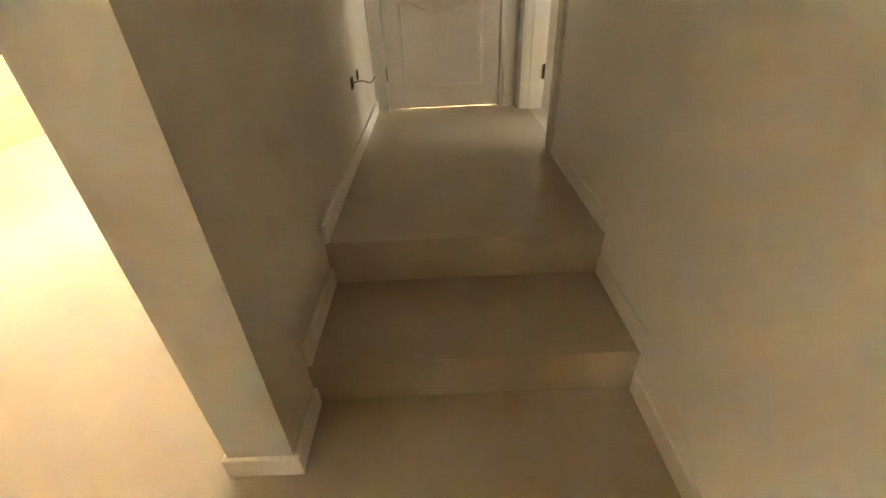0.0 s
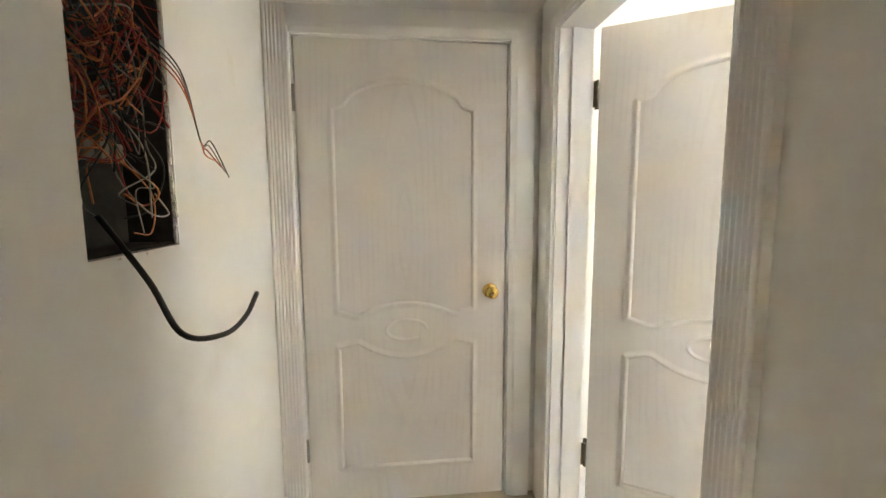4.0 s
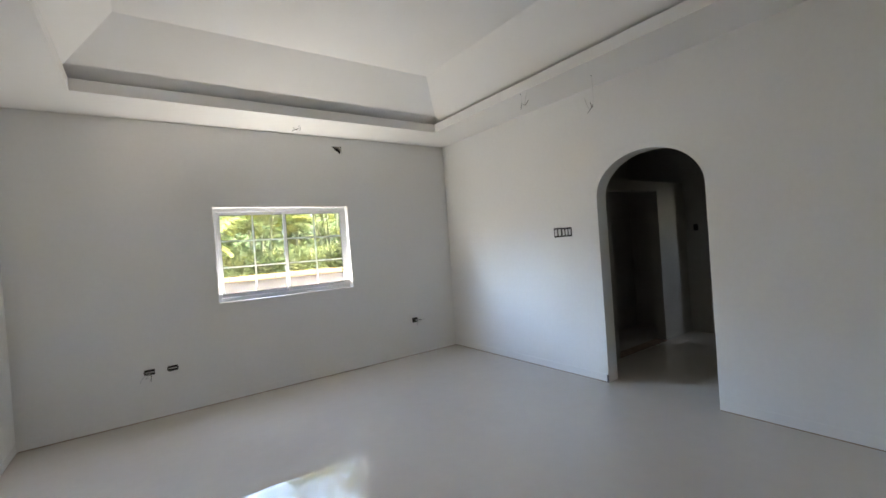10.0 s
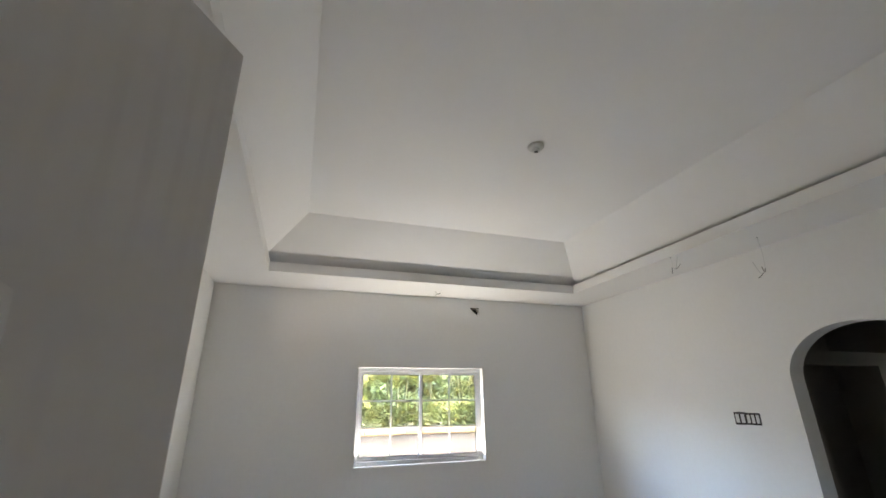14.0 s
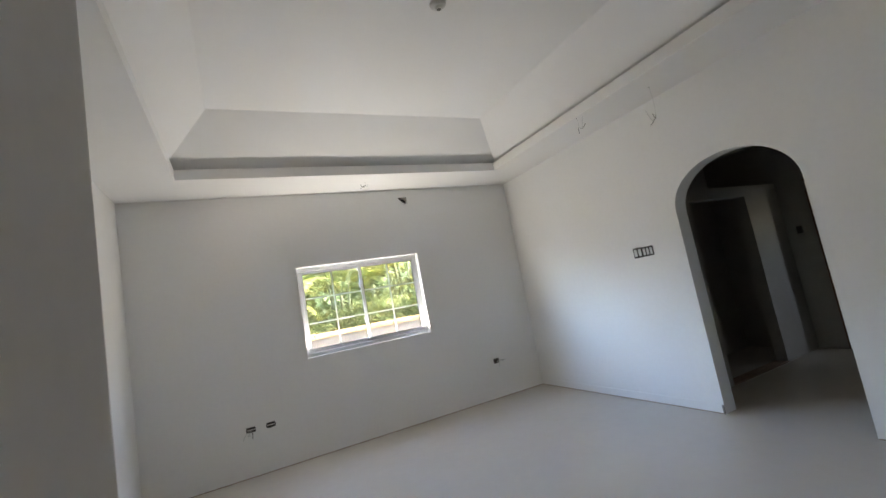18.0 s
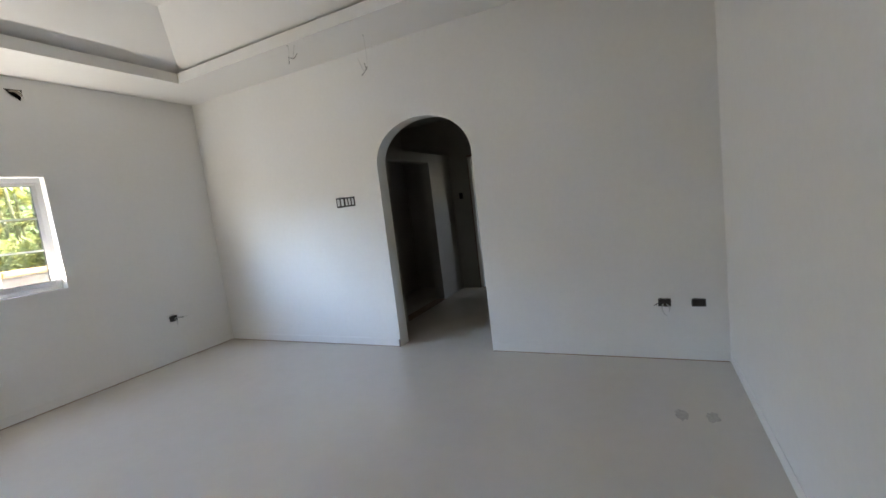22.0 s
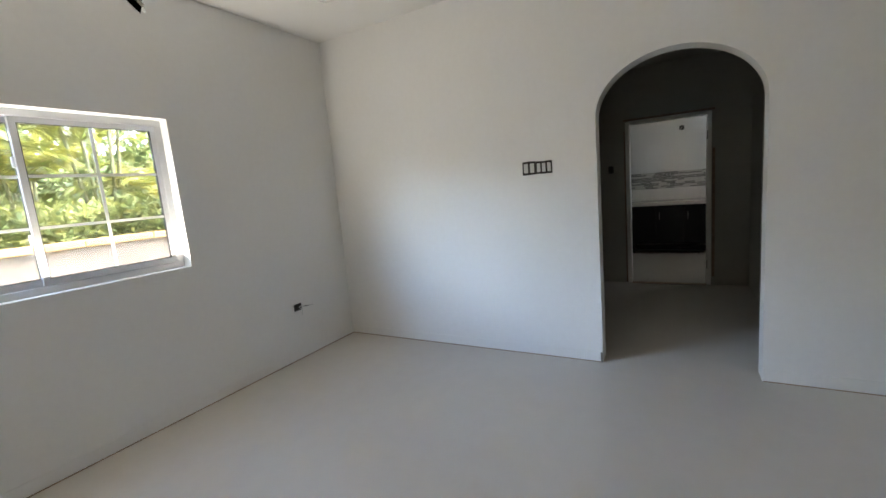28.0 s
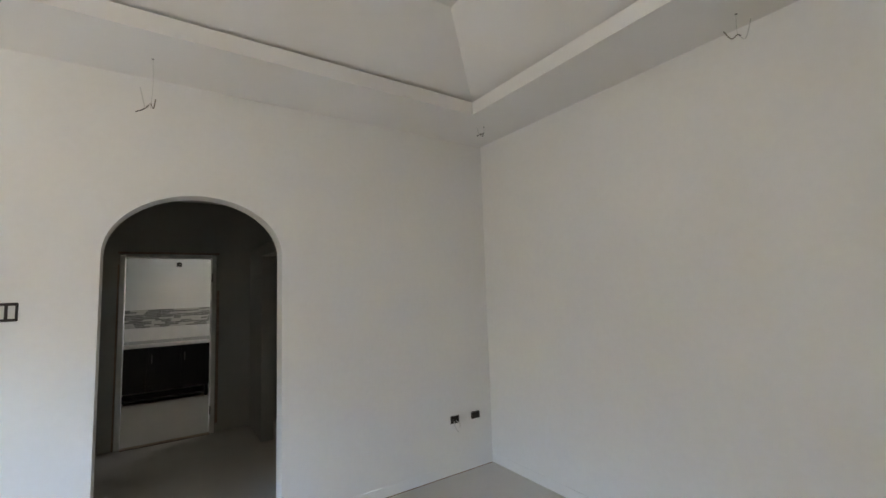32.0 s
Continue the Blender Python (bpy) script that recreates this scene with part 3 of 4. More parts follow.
single("trim_joint_east", bm_box(-0.0085, -0.001, -2.46, -0.012, 0.0, 0.005), JOINT, "thin brown open joint along the floor", "trim", "structure")
single("trim_joint_east", bm_box(-0.0085, -0.001, -5.24, -3.455, 0.0, 0.005), JOINT, "thin brown open joint along the floor", "trim", "structure")

# ---- doors ----
casing_1 = thing("door_frame", "white fluted casing round the bedroom doorway", "door frame", pose(0, -5.39, 0))
smooth_front(part("casing", casing_run(casing_profile(0.125, 0), lambda o, d: ((-4.22 - o, -d, 0.0), (-4.22 - o, -d, 2.03 + o), (-3.315, -d, 2.03 + o))), TRIM, casing_1, "plain stepped casing board"))
smooth_front(part("side_casing", casing_run(casing_profile(0.105, 0.0017), lambda o, d: ((-3.315 + o, -d, 2.155), (-3.315 + o, -d, 0.0))), TRIM, casing_1, "fluted casing leg"))
part("jamb", box(bmesh.new(), -4.225, -4.21, 0.0, 0.14, 0.0, 2.02), TRIM, casing_1)
part("jamb", box(bmesh.new(), -3.325, -3.31, 0.0, 0.14, 0.0, 2.02), TRIM, casing_1)
part("head_jamb", box(bmesh.new(), -4.225, -3.31, 0.0, 0.14, 2.02, 2.035), TRIM, casing_1)
part("door_stop", box(bmesh.new(), -4.21, -4.198, 0.05, 0.085, 0.0, 2.02), TRIM, casing_1)
part("door_stop", box(bmesh.new(), -3.337, -3.325, 0.05, 0.085, 0.0, 2.02), TRIM, casing_1)
door_leaf("bedroom_door", 0.885, 2.018, pose(-4.205, -5.225, 0, 0, 0, 57.6), "white moulded panel door standing half open", True, BRONZE, "dark bronze hinge")

casing_2 = thing("door_frame", "white fluted casing round the closed door", "door frame", pose(-4.35, 0, 0, 0, 0, 90))
smooth_front(part("casing", casing_run(casing_profile(0.105, 0), lambda o, d: ((-6.437, -d, 2.015 + o), (-5.548 + o, -d, 2.015 + o), (-5.548 + o, -d, 0.0))), TRIM, casing_2, "plain stepped casing board"))
smooth_front(part("side_casing", casing_run(casing_profile(0.10, 0.0014), lambda o, d: ((-6.437 - o, -d, 0.0), (-6.437 - o, -d, 2.12))), TRIM, casing_2, "fluted casing leg"))
part("jamb", box(bmesh.new(), -6.442, -6.43, 0.0, 0.15, 0.0, 2.008), TRIM, casing_2)
part("jamb", box(bmesh.new(), -5.555, -5.543, 0.0, 0.15, 0.0, 2.008), TRIM, casing_2)
part("head_jamb", box(bmesh.new(), -6.442, -5.543, 0.0, 0.15, 2.008, 2.02), TRIM, casing_2)
part("door_stop", box(bmesh.new(), -6.43, -6.40, 0.046, 0.085, 0.0, 2.008), TRIM, casing_2)
part("door_stop", box(bmesh.new(), -5.585, -5.555, 0.046, 0.085, 0.0, 2.008), TRIM, casing_2)
part("door_stop", box(bmesh.new(), -6.40, -5.585, 0.046, 0.085, 1.975, 2.008), TRIM, casing_2)
door_leaf("closed_door", 0.868, 2.004, pose(-4.372, -6.427, 0, 0, 0, 90), "closed white moulded panel door at the corridor's end", True, HINGE, "dull grey painted hinge")


# ---- windows ----
def sliding_window(name, w, h, m, label, y0=0.075):
    """A two-sash sliding window: local x across, y outwards, z up, from the opening's lower left corner."""
    win = tagged(new(name), label, "window", "", "structure")
    win.matrix_world = m
    f = 0.04
    for a in ((0, w, 0, f), (0, w, h - f, h)):
        part("window_frame", bm_box(a[0], a[1], y0, y0 + 0.08, a[2], a[3], bevel=0.003), ALU, win)
    for a in ((0, f), (w - f, w)):
        part("window_frame", bm_box(a[0], a[1], y0 + 0.001, y0 + 0.079, f, h - f, bevel=0.003), ALU, win)
    part("window_track", bm_box(f, w - f, y0 + 0.034, y0 + 0.040, f, f + 0.022), ALU, win)
    for n, (a, b, y) in enumerate(((f, w / 2 + 0.02, y0 + 0.042), (w / 2 - 0.02, w - f, y0 + 0.006))):
        s = 0.032
        sash = part("sash", bm_box(a, b, y, y + 0.026, f + 0.002, f + s + 0.006, bevel=0.002), ALU, win, "white aluminium sash")
        part("rail", bm_box(a, b, y, y + 0.026, h - f - s, h - f - 0.002, bevel=0.002), ALU, sash)
        for u in ((a, a + s), (b - s, b)):
            part("stile", bm_box(u[0], u[1], y + 0.0005, y + 0.0255, f + s + 0.006, h - f - s, bevel=0.002), ALU, sash)
        ga, gb, za, zb = a + s, b - s, f + s + 0.006, h - f - s
        for g in ((ga, ga + 0.004, za, zb), (gb - 0.004, gb, za, zb)):
            part("gasket", bm_box(g[0], g[1], y + 0.002, y + 0.024, g[2], g[3]), GASKET, sash)
        for g in ((za, za + 0.004), (zb - 0.004, zb)):
            part("gasket", bm_box(ga + 0.004, gb - 0.004, y + 0.002, y + 0.024, g[0], g[1]), GASKET, sash)
        pane = part("pane", bm_box(ga + 0.004, gb - 0.004, y + 0.011, y + 0.015, za + 0.004, zb - 0.004), GLASS, sash, "grey-tinted glass pane")
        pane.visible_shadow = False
        part("muntin", bm_box((ga + gb) / 2 - 0.008, (ga + gb) / 2 + 0.008, y + 0.004, y + 0.010, za + 0.004, zb - 0.004), ALU, sash)
        for k in (1, 2):
            z = za + (zb - za) * k / 3
            for u0, u1 in ((ga + 0.004, (ga + gb) / 2 - 0.008), ((ga + gb) / 2 + 0.008, gb - 0.004)):
                part("muntin", bm_box(u0, u1, y + 0.004, y + 0.010, z - 0.008, z + 0.008), ALU, sash)
        if n == 0:
            for z in (0.30, 0.72):
                part("latch", bm_box(b - 0.052, b - 0.022, y - 0.022, y - 0.001, h * z - 0.03, h * z + 0.03, bevel=0.005), ALU, sash)
    # plaster bead round the opening, on the room's face
    t = 0.02
    for a in ((-t, w + t, -t, 0), (-t, w + t, h, h + t)):
        part("window_trim", bm_box(a[0], a[1], -0.005, 0.004, a[2], a[3]), TRIM, win)
    for a in ((-t, 0), (w, w + t)):
        part("window_trim", bm_box(a[0], a[1], -0.0045, 0.004, 0, h), TRIM, win)
    return win


sliding_window("window_1", 1.48, 1.001, pose(-3.012, 0, 1.023), "white sliding window with glazing bars, facing a garden")
sliding_window("window_2", 1.495, 1.12, pose(-4.585, -3.81, 0.965, 0, 0, 90), "white sliding window looking into the store room", 0.108)
sliding_window("window_3", 1.39, 0.97, pose(-7.0, -1.52, 0.99, 0, 0, 90), "white sliding window of the store room")


# ---- electrical boxes and wires ----
def rag(line, amount, seed):
    rnd = random.Random(seed)
    return [(a + rnd.uniform(-amount, amount), b + rnd.uniform(-amount, amount)) for a, b in line]


def wall_box(name, m, w, h, label, devices=0, wires=1, seed=0, group="open wall boxes", square=False, rim=None, bracket=False):
    """An open box drawn flat, its shaded hollow painted as a dark plate: local x across the wall, z up, -y out of the
    wall.
    """
    rnd = random.Random(seed)
    t = thing(name, label, "electrical box", m, group)
    p, f = (0.12, 0.53) if square else (0.45, 0.53)
    outline = rag([(w * f * math.copysign(abs(math.cos(a)) ** p, math.cos(a)), h * f * math.copysign(abs(math.sin(a)) ** p, math.sin(a))) for a in (2 * math.pi * k / 20 for k in range(20))], 0.0015 if square else 0.004, seed)
    bm = bmesh.new()
    front = [bm.verts.new((x, -0.0025, z)) for x, z in outline]
    rear = [bm.verts.new((x, 0.0, z)) for x, z in outline]
    bm.faces.new(front)
    for k in range(20):
        bm.faces.new((front[k], front[(k + 1) % 20], rear[(k + 1) % 20], rear[k]))
    part("hole", bm, DARK, t, "ragged dark plate painted as a hole")
    b = bmesh.new()
    for a in ((-w / 2, w / 2, -h / 2, -h / 2 + 0.004), (-w / 2, w / 2, h / 2 - 0.004, h / 2), (-w / 2, -w / 2 + 0.004, -h / 2, h / 2), (w / 2 - 0.004, w / 2, -h / 2, h / 2)):
        box(b, a[0], a[1], -0.0065, -0.002, a[2], a[3])
    part("box_rim", b, rim or (BLACKW if square else STEEL), t, "thin dark rim" if square else "thin steel rim")
    if bracket:
        part("bracket", bm_box(-w / 2 + 0.006, w / 2 - 0.006, -0.0062, -0.0035, -h * 0.10, h * 0.10, bevel=0.0008), TORN, t, "pale plaster bar across the box")
    for k in range(devices):
        x = -w / 2 + w * (k + 0.5) / devices
        part("module", bm_box(x - w / devices * 0.33, x + w / devices * 0.33, -0.006, -0.0035, -h * 0.36, h * 0.36, bevel=0.001), WHITEW, t, "blank pale module")
    for k in range(wires):
        x, z = rnd.uniform(-w / 3, w / 3), rnd.uniform(-h / 4, h / 4)
        s = rnd.choice((-1, 1))
        pts = curve_points([(x, 0.0, z), (x + 0.02 * s, -0.02, z - 0.01), (x + 0.035 * s, -0.03, z - 0.045), (x + 0.02 * s, -0.022, z - 0.075)], 5)
        part("wire", tube(bmesh.new(), pts, 0.0022, 6), rnd.choice((WHITEW, WHITEW, GREYW)), t, smooth=True)
    return t


N_WALL, E_WALL = lambda x, z: pose(x, 0, z), lambda y, z: pose(0, y, z, 0, 0, -90)
def stub_wires(t, lines, radius=0.0032):
    for mat, ctrl in lines:
        part("wire", tube(bmesh.new(), curve_points(ctrl, 6), radius, 6), mat, t, smooth=True)


stub_wires(wall_box("wall_box", N_WALL(-3.650, 0.452), 0.084, 0.050, "open steel socket box with loose wires in the wall", 0, 0, 1, bracket=True),
           ((WHITEW, [(-0.02, -0.004, -0.012), (-0.045, -0.03, -0.030), (-0.068, -0.04, -0.055), (-0.076, -0.035, -0.080)]),
            (WHITEW, [(0.0, -0.004, -0.012), (-0.02, -0.04, -0.035), (-0.035, -0.045, -0.048), (-0.008, -0.04, -0.045)]),
            (GREYW, [(0.008, -0.004, -0.012), (0.012, -0.03, -0.040), (0.008, -0.035, -0.062), (0.006, -0.03, -0.085)])))
wall_box("wall_box", N_WALL(-3.462, 0.452), 0.084, 0.050, "open steel socket box in the wall", 0, 0, 2, bracket=True)
stub_wires(wall_box("wall_box", N_WALL(-0.675, 0.470), 0.080, 0.062, "open steel socket box with a wire sticking out", 0, 0, 5),
           ((WHITEW, [(0.01, -0.004, -0.005), (0.02, -0.03, -0.03), (0.012, -0.035, -0.075)]),
            (BLACKW, [(0.02, -0.004, 0.0), (0.05, -0.03, -0.002), (0.085, -0.045, -0.006)])))
stub_wires(wall_box("wall_box", E_WALL(-4.848, 0.443), 0.085, 0.06, "open dark socket box with loose wires", 0, 0, 7),
           ((WHITEW, [(-0.01, -0.004, -0.012), (-0.02, -0.03, -0.04), (-0.008, -0.04, -0.075), (0.012, -0.035, -0.095)]),
            (WHITEW, [(0.012, -0.004, -0.012), (0.03, -0.03, -0.03), (0.025, -0.04, -0.06)]),
            (BLACKW, [(-0.015, -0.004, 0.0), (-0.05, -0.03, -0.004), (-0.07, -0.04, -0.015)])))
wall_box("wall_box", E_WALL(-5.070, 0.440), 0.088, 0.058, "open dark socket box in a rounded hole", 0, 0, 8)
wall_box("wall_box", pose(-4.585, -2.44, 0.37, 0, -9, 90), 0.060, 0.092, "open upright socket box below the inner window", 1, 0, 9, rim=GREYW)
wall_box("switch_box", E_WALL(-1.982, 1.502), 0.098, 0.096, "open two-gang switch box with pale modules", 2, 0, 10, square=True)
wall_box("switch_box", E_WALL(-2.096, 1.500), 0.118, 0.090, "open three-gang switch box with pale modules beside another", 3, 0, 11, square=True)
wall_box("switch_box", pose(-3.015, -5.39, 1.45, 0, 0, 0), 0.06, 0.10, "open switch box beside the doorway", 1, 1, 12, square=True, rim=MORTAR)
wall_box("wall_box", pose(2.58, -2.235, 1.45, 0, 0, -90), 0.06, 0.09, "dark open switch box in the hall", 0, 0, 13)
wall_box("wall_box", pose(-3.41, -6.5365, 0.40, 0, 0, 180), 0.066, 0.062, "open dark socket box in the corridor wall", 0, 0, 14)
wall_box("wall_box", pose(-3.622, -6.5365, 0.405, 0, 0, 180), 0.052, 0.052, "small open socket box in the corridor wall", 0, 0, 15)


def loose_wire(name, ctrl, radius, mat, label):
    return single(name, tube(bmesh.new(), curve_points(ctrl, 8), radius, 7), mat, label, "wire", smooth=True)


loose_wire("socket_wire", [(-3.41, -6.545, 0.40), (-3.44, -6.48, 0.405), (-3.49, -6.44, 0.385), (-3.53, -6.41, 0.41)], 0.004, GREYW, "stiff grey wire sticking out of a socket box")
loose_wire("socket_wire", [(-0.66, 0.002, 0.47), (-0.62, -0.05, 0.475), (-0.56, -0.07, 0.468)], 0.004, WHITEW, "short stiff wire sticking out of a socket box")

# air conditioner sleeve with pipe ends high on the north wall, its hole a flat dark plate
ac = thing("pipe_sleeve", "dark pipe hole with bent pipe stubs high on the wall", "pipe sleeve", pose(-1.61, 0, 2.72))
bmh = bmesh.new()
v = [bmh.verts.new((x, -0.004, z)) for x, z in ((-0.06, 0.04), (0.06, 0.045), (0.055, 0.01), (0.035, -0.05), (0.015, -0.03), (-0.03, 0.005))]
bmh.faces.new(v)
bmesh.ops.solidify(bmh, geom=bmh.faces[:], thickness=0.003)
part("hole", bmh, DARK, ac)
part("pipe", tube(bmesh.new(), curve_points([(-0.03, 0.02, 0.03), (0.0, -0.04, 0.02), (0.03, -0.06, -0.02)], 6), 0.011, 8), GREYW, ac, smooth=True)
part("pipe", tube(bmesh.new(), curve_points([(0.01, 0.02, 0.03), (0.03, -0.03, 0.02), (0.04, -0.05, -0.05)], 6), 0.008, 8), WHITEW, ac, smooth=True)

# distribution board recess in the corridor
board = thing("distribution_board", "open distribution board recess full of tangled wires", "electrical panel", pose(-3.46, -6.54, 1.60))
for name, a in (("back_panel", (-0.146, 0.146, -0.11, -0.10, -0.34, 0.34)), ("side_panel", (-0.146, -0.140, -0.10, -0.004, -0.334, 0.334)), ("side_panel", (0.140, 0.146, -0.10, -0.004, -0.334, 0.334)),
                ("end_panel", (-0.146, 0.146, -0.10, -0.004, -0.34, -0.334)), ("end_panel", (-0.146, 0.146, -0.10, -0.004, 0.334, 0.34))):
    part(name, bm_box(*a), DARK, board, "dark metal enclosure panel")
rnd = random.Random(4)
for k in range(80):
    x, z = rnd.uniform(-0.12, 0.12), rnd.uniform(-0.05, 0.33)
    ctrl = [(x, -0.09, z)]
    for j in range(rnd.randint(3, 5)):
        x = max(-0.12, min(0.12, x + rnd.uniform(-0.09, 0.09)))
        z = max(-0.31, min(0.31, z + rnd.uniform(-0.14, 0.06)))
        ctrl.append((x, rnd.uniform(-0.085, 0.015), z))
    part("wire", tube(bmesh.new(), curve_points(ctrl, 6), rnd.uniform(0.0012, 0.0021), 6), (ORANGEW, REDW, BLACKW, REDW, ORANGEW, GREYW)[k % 6], board, smooth=True)
for k in range(4):
    s = 0.012 * k
    part("wire", tube(bmesh.new(), curve_points([(-0.1, -0.03, 0.1 + s), (-0.155, 0.03, 0.02 + s), (-0.19, 0.05, -0.10), (-0.20 - s, 0.055, -0.13 + s), (-0.25 - 2 * s, 0.06, -0.14 - s)], 7), 0.0017, 6), (ORANGEW, REDW, GREYW, BLACKW)[k], board, smooth=True)
for k in range(5):
    part("terminal", bm_box(-0.10 + 0.045 * k, -0.07 + 0.045 * k, -0.10, -0.07, -0.16, -0.12, bevel=0.003), GREYW, board)
rr = random.Random(9)
for p, q in (((-0.149, -0.345), (-0.149, 0.345)), ((0.149, -0.345), (0.149, 0.345)), ((-0.149, -0.346), (0.149, -0.346)), ((-0.149, 0.346), (0.149, 0.346))):
    n = 60
    pts = [(p[0] + (q[0] - p[0]) * k / n + rr.uniform(-0.003, 0.003), rr.uniform(-0.002, 0.001), p[1] + (q[1] - p[1]) * k / n + rr.uniform(-0.002, 0.002)) for k in range(n + 1)]
    widths = [rr.uniform(0.002, 0.0065) for k in range(n + 1)]
    part("plaster_edge", tube(bmesh.new(), pts, lambda t: widths[round(t * n)], 6), TORN, board, "chipped raw plaster edge")
loose_wire("supply_cable", [(-3.43, -6.59, 1.33), (-3.395, -6.49, 1.21), (-3.38, -6.43, 1.11), (-3.45, -6.385, 1.085), (-3.55, -6.375, 1.095), (-3.62, -6.37, 1.135)], 0.0058, BLACKW, "thick black supply cable hanging out of the wall")


# wires that hang from the soffit for wall lamps
def hanging_wires(x, y, drop, seed, label, mats=(BLACKW, GREYW, WHITEW)):
    t = thing("ceiling_wire", label, "wire", pose(x, y, 2.871))
    r = random.Random(seed)
    # Dark disc painted as a hole; the soffit is not cut.
    part("hole", lathe(bmesh.new(), [(0.0, 0.006), (0.002, 0.006)], Matrix.Rotation(radians(90), 4, "Y"), 10), DARK, t)
    part("wire", tube(bmesh.new(), curve_points([(0, 0, 0.01), (0.005, -0.004, -drop * 0.5), (0, 0.003, -drop)], 6), 0.0014, 6), WHITEW, t, smooth=True)
    for k in range(3):
        a = r.uniform(0, 6.28)
        u, w = 0.07 * math.cos(a), 0.07 * math.sin(a)
        part("wire_end", tube(bmesh.new(), curve_points([(0, 0.003, -drop * 0.9), (u * 0.5, w * 0.5, -drop - 0.01), (u, w, -drop - 0.03 + 0.06 * k)], 5), 0.0026, 6), mats[k], t, smooth=True)
    return t


hanging_wires(-0.53, -2.08, 0.10, 1, "thin loose wires hanging from the ceiling edge")
hanging_wires(-0.27, -2.69, 0.285, 3, "loose lamp wires hanging low beside the arch")
hanging_wires(-4.19, -2.73, 0.17, 5, "thin white wire hanging from the ceiling edge", (WHITEW, WHITEW, WHITEW))
hanging_wires(-2.2, -5.1, 0.12, 7, "thin loose wires hanging from the ceiling edge")
hanging_wires(-0.415, -4.95, 0.06, 8, "short wire ends poking out of the ceiling")
hanging_wires(-2.16, -0.33, 0.03, 9, "short wire ends poking out of the ceiling")

lamp = thing("ceiling_rose", "small round white ceiling fitting without a bulb", "ceiling fitting", pose(-2.247, -2.735, 3.30))
down = Matrix.Rotation(radians(90), 4, "Y")
part("base", lathe(bmesh.new(), [(0.0, 0.056), (0.008, 0.056), (0.02, 0.045), (0.024, 0.028)], down, 28), WHITEW, lamp, smooth=True)
part("socket", lathe(bmesh.new(), [(0.022, 0.024), (0.04, 0.024), (0.042, 0.018)], down, 18), WHITEW, lamp, "white empty lamp socket", True)
part("contact", lathe(bmesh.new(), [(0.042, 0.014), (0.0435, 0.014)], down, 14), STEEL, lamp)


# grey floor patches painted as reflections of the two east wall boxes
def box_reflection(x, y, size, seed):
    r = random.Random(seed)
    bm = bmesh.new()
    rim = [bm.verts.new((x + size * (1 + r.uniform(-0.25, 0.25)) * math.cos(a), y + 0.62 * size * (1 + r.uniform(-0.25, 0.25)) * math.sin(a), 0.0008)) for a in (2 * math.pi * k / 18 for k in range(18))]
    top = [bm.verts.new((x + 0.8 * (v.co.x - x), y + 0.8 * (v.co.y - y), 0.0018)) for v in rim]
    bm.faces.new(top)
    for k in range(18):
        bm.faces.new((rim[k], rim[(k + 1) % 18], top[(k + 1) % 18], top[k]))
    single("painted_reflection", bm, REFLECTED, "grey patch painted as a socket box's reflection on the floor", "smear")


box_reflection(-0.84, -4.875, 0.062, 1)
box_reflection(-0.84, -5.03, 0.056, 2)


# ---- hall and bathroom beyond the arch ----
single("threshold", bm_box(0.80, 1.86, -2.11, -1.97, 0.0, 0.012, bevel=0.003), MORTAR, "raw brown mortar strip across the closet opening", "threshold", "structure")
single("threshold", bm_box(2.52, 2.60, -3.262, -2.458, 0.0, 0.008, bevel=0.002), MORTAR, "raw brown strip across the bathroom doorway", "threshold", "structure")
bath_frame = thing("door_frame", "white bathroom door frame with raw dark edges and hinges", "door frame", pose(2.58, 0, 0))
for a in ((-3.31, -3.265, 0, 2.0), (-2.455, -2.41, 0, 2.0)):
    part("jamb", box(bmesh.new(), -0.012, 0.14, a[0], a[1], a[2], a[3], bevel=0.002), TRIM, bath_frame)
part("head_jamb", box(bmesh.new(), -0.012, 0.14, -3.265, -2.455, 1.975, 2.015, bevel=0.002), TRIM, bath_frame)
for a in ((-3.345, -3.318, 0.1, 1.6), (-2.405, -2.39, 0.0, 1.9)):
    part("raw_edge", box(bmesh.new(), -0.004, 0.0, a[0], a[1], a[2], a[3]), MORTAR, bath_frame, "dark unfilled gap")
part("raw_edge", box(bmesh.new(), -0.004, 0.0, -3.34, -2.39, 2.018, 2.04), MORTAR, bath_frame, "dark unfilled gap")
for z in (0.25, 1.75):
    part("hinge", bm_box(-0.016, 0.03, -3.272, -3.264, z - 0.05, z + 0.05), BRONZE, bath_frame)

vanity = thing("vanity_cabinet", "black vanity cabinet under a white counter", "cabinet", pose(4.62, -2.85, 0))
part("body", bm_box(0.02, 0.50, -0.62, 0.62, 0.17, 0.81, bevel=0.003), BLACKC, vanity)
for y in (-0.41, 0.0, 0.41):
    dd = part("door", bm_box(0.0, 0.018, y - 0.195, y + 0.195, 0.19, 0.79, bevel=0.004), BLACKC, vanity)
    part("handle", tube(bmesh.new(), [(-0.014, y + 0.15, 0.58), (-0.014, y + 0.15, 0.70)], 0.005, 8), STEEL, dd)
for x in (0.06, 0.44):
    for y in (-0.56, 0.56):
        part("leg", bm_box(x, x + 0.05, y - 0.025, y + 0.025, 0.0, 0.17), BLACKC, vanity)
part("bottom_shelf", bm_box(0.04, 0.48, -0.54, 0.54, 0.05, 0.075), BLACKC, vanity)
single("vanity_counter", bm_box(4.59, 5.148, -3.52, -2.18, 0.812, 0.87, bevel=0.004), COUNTER, "white stone counter on the vanity", "counter")
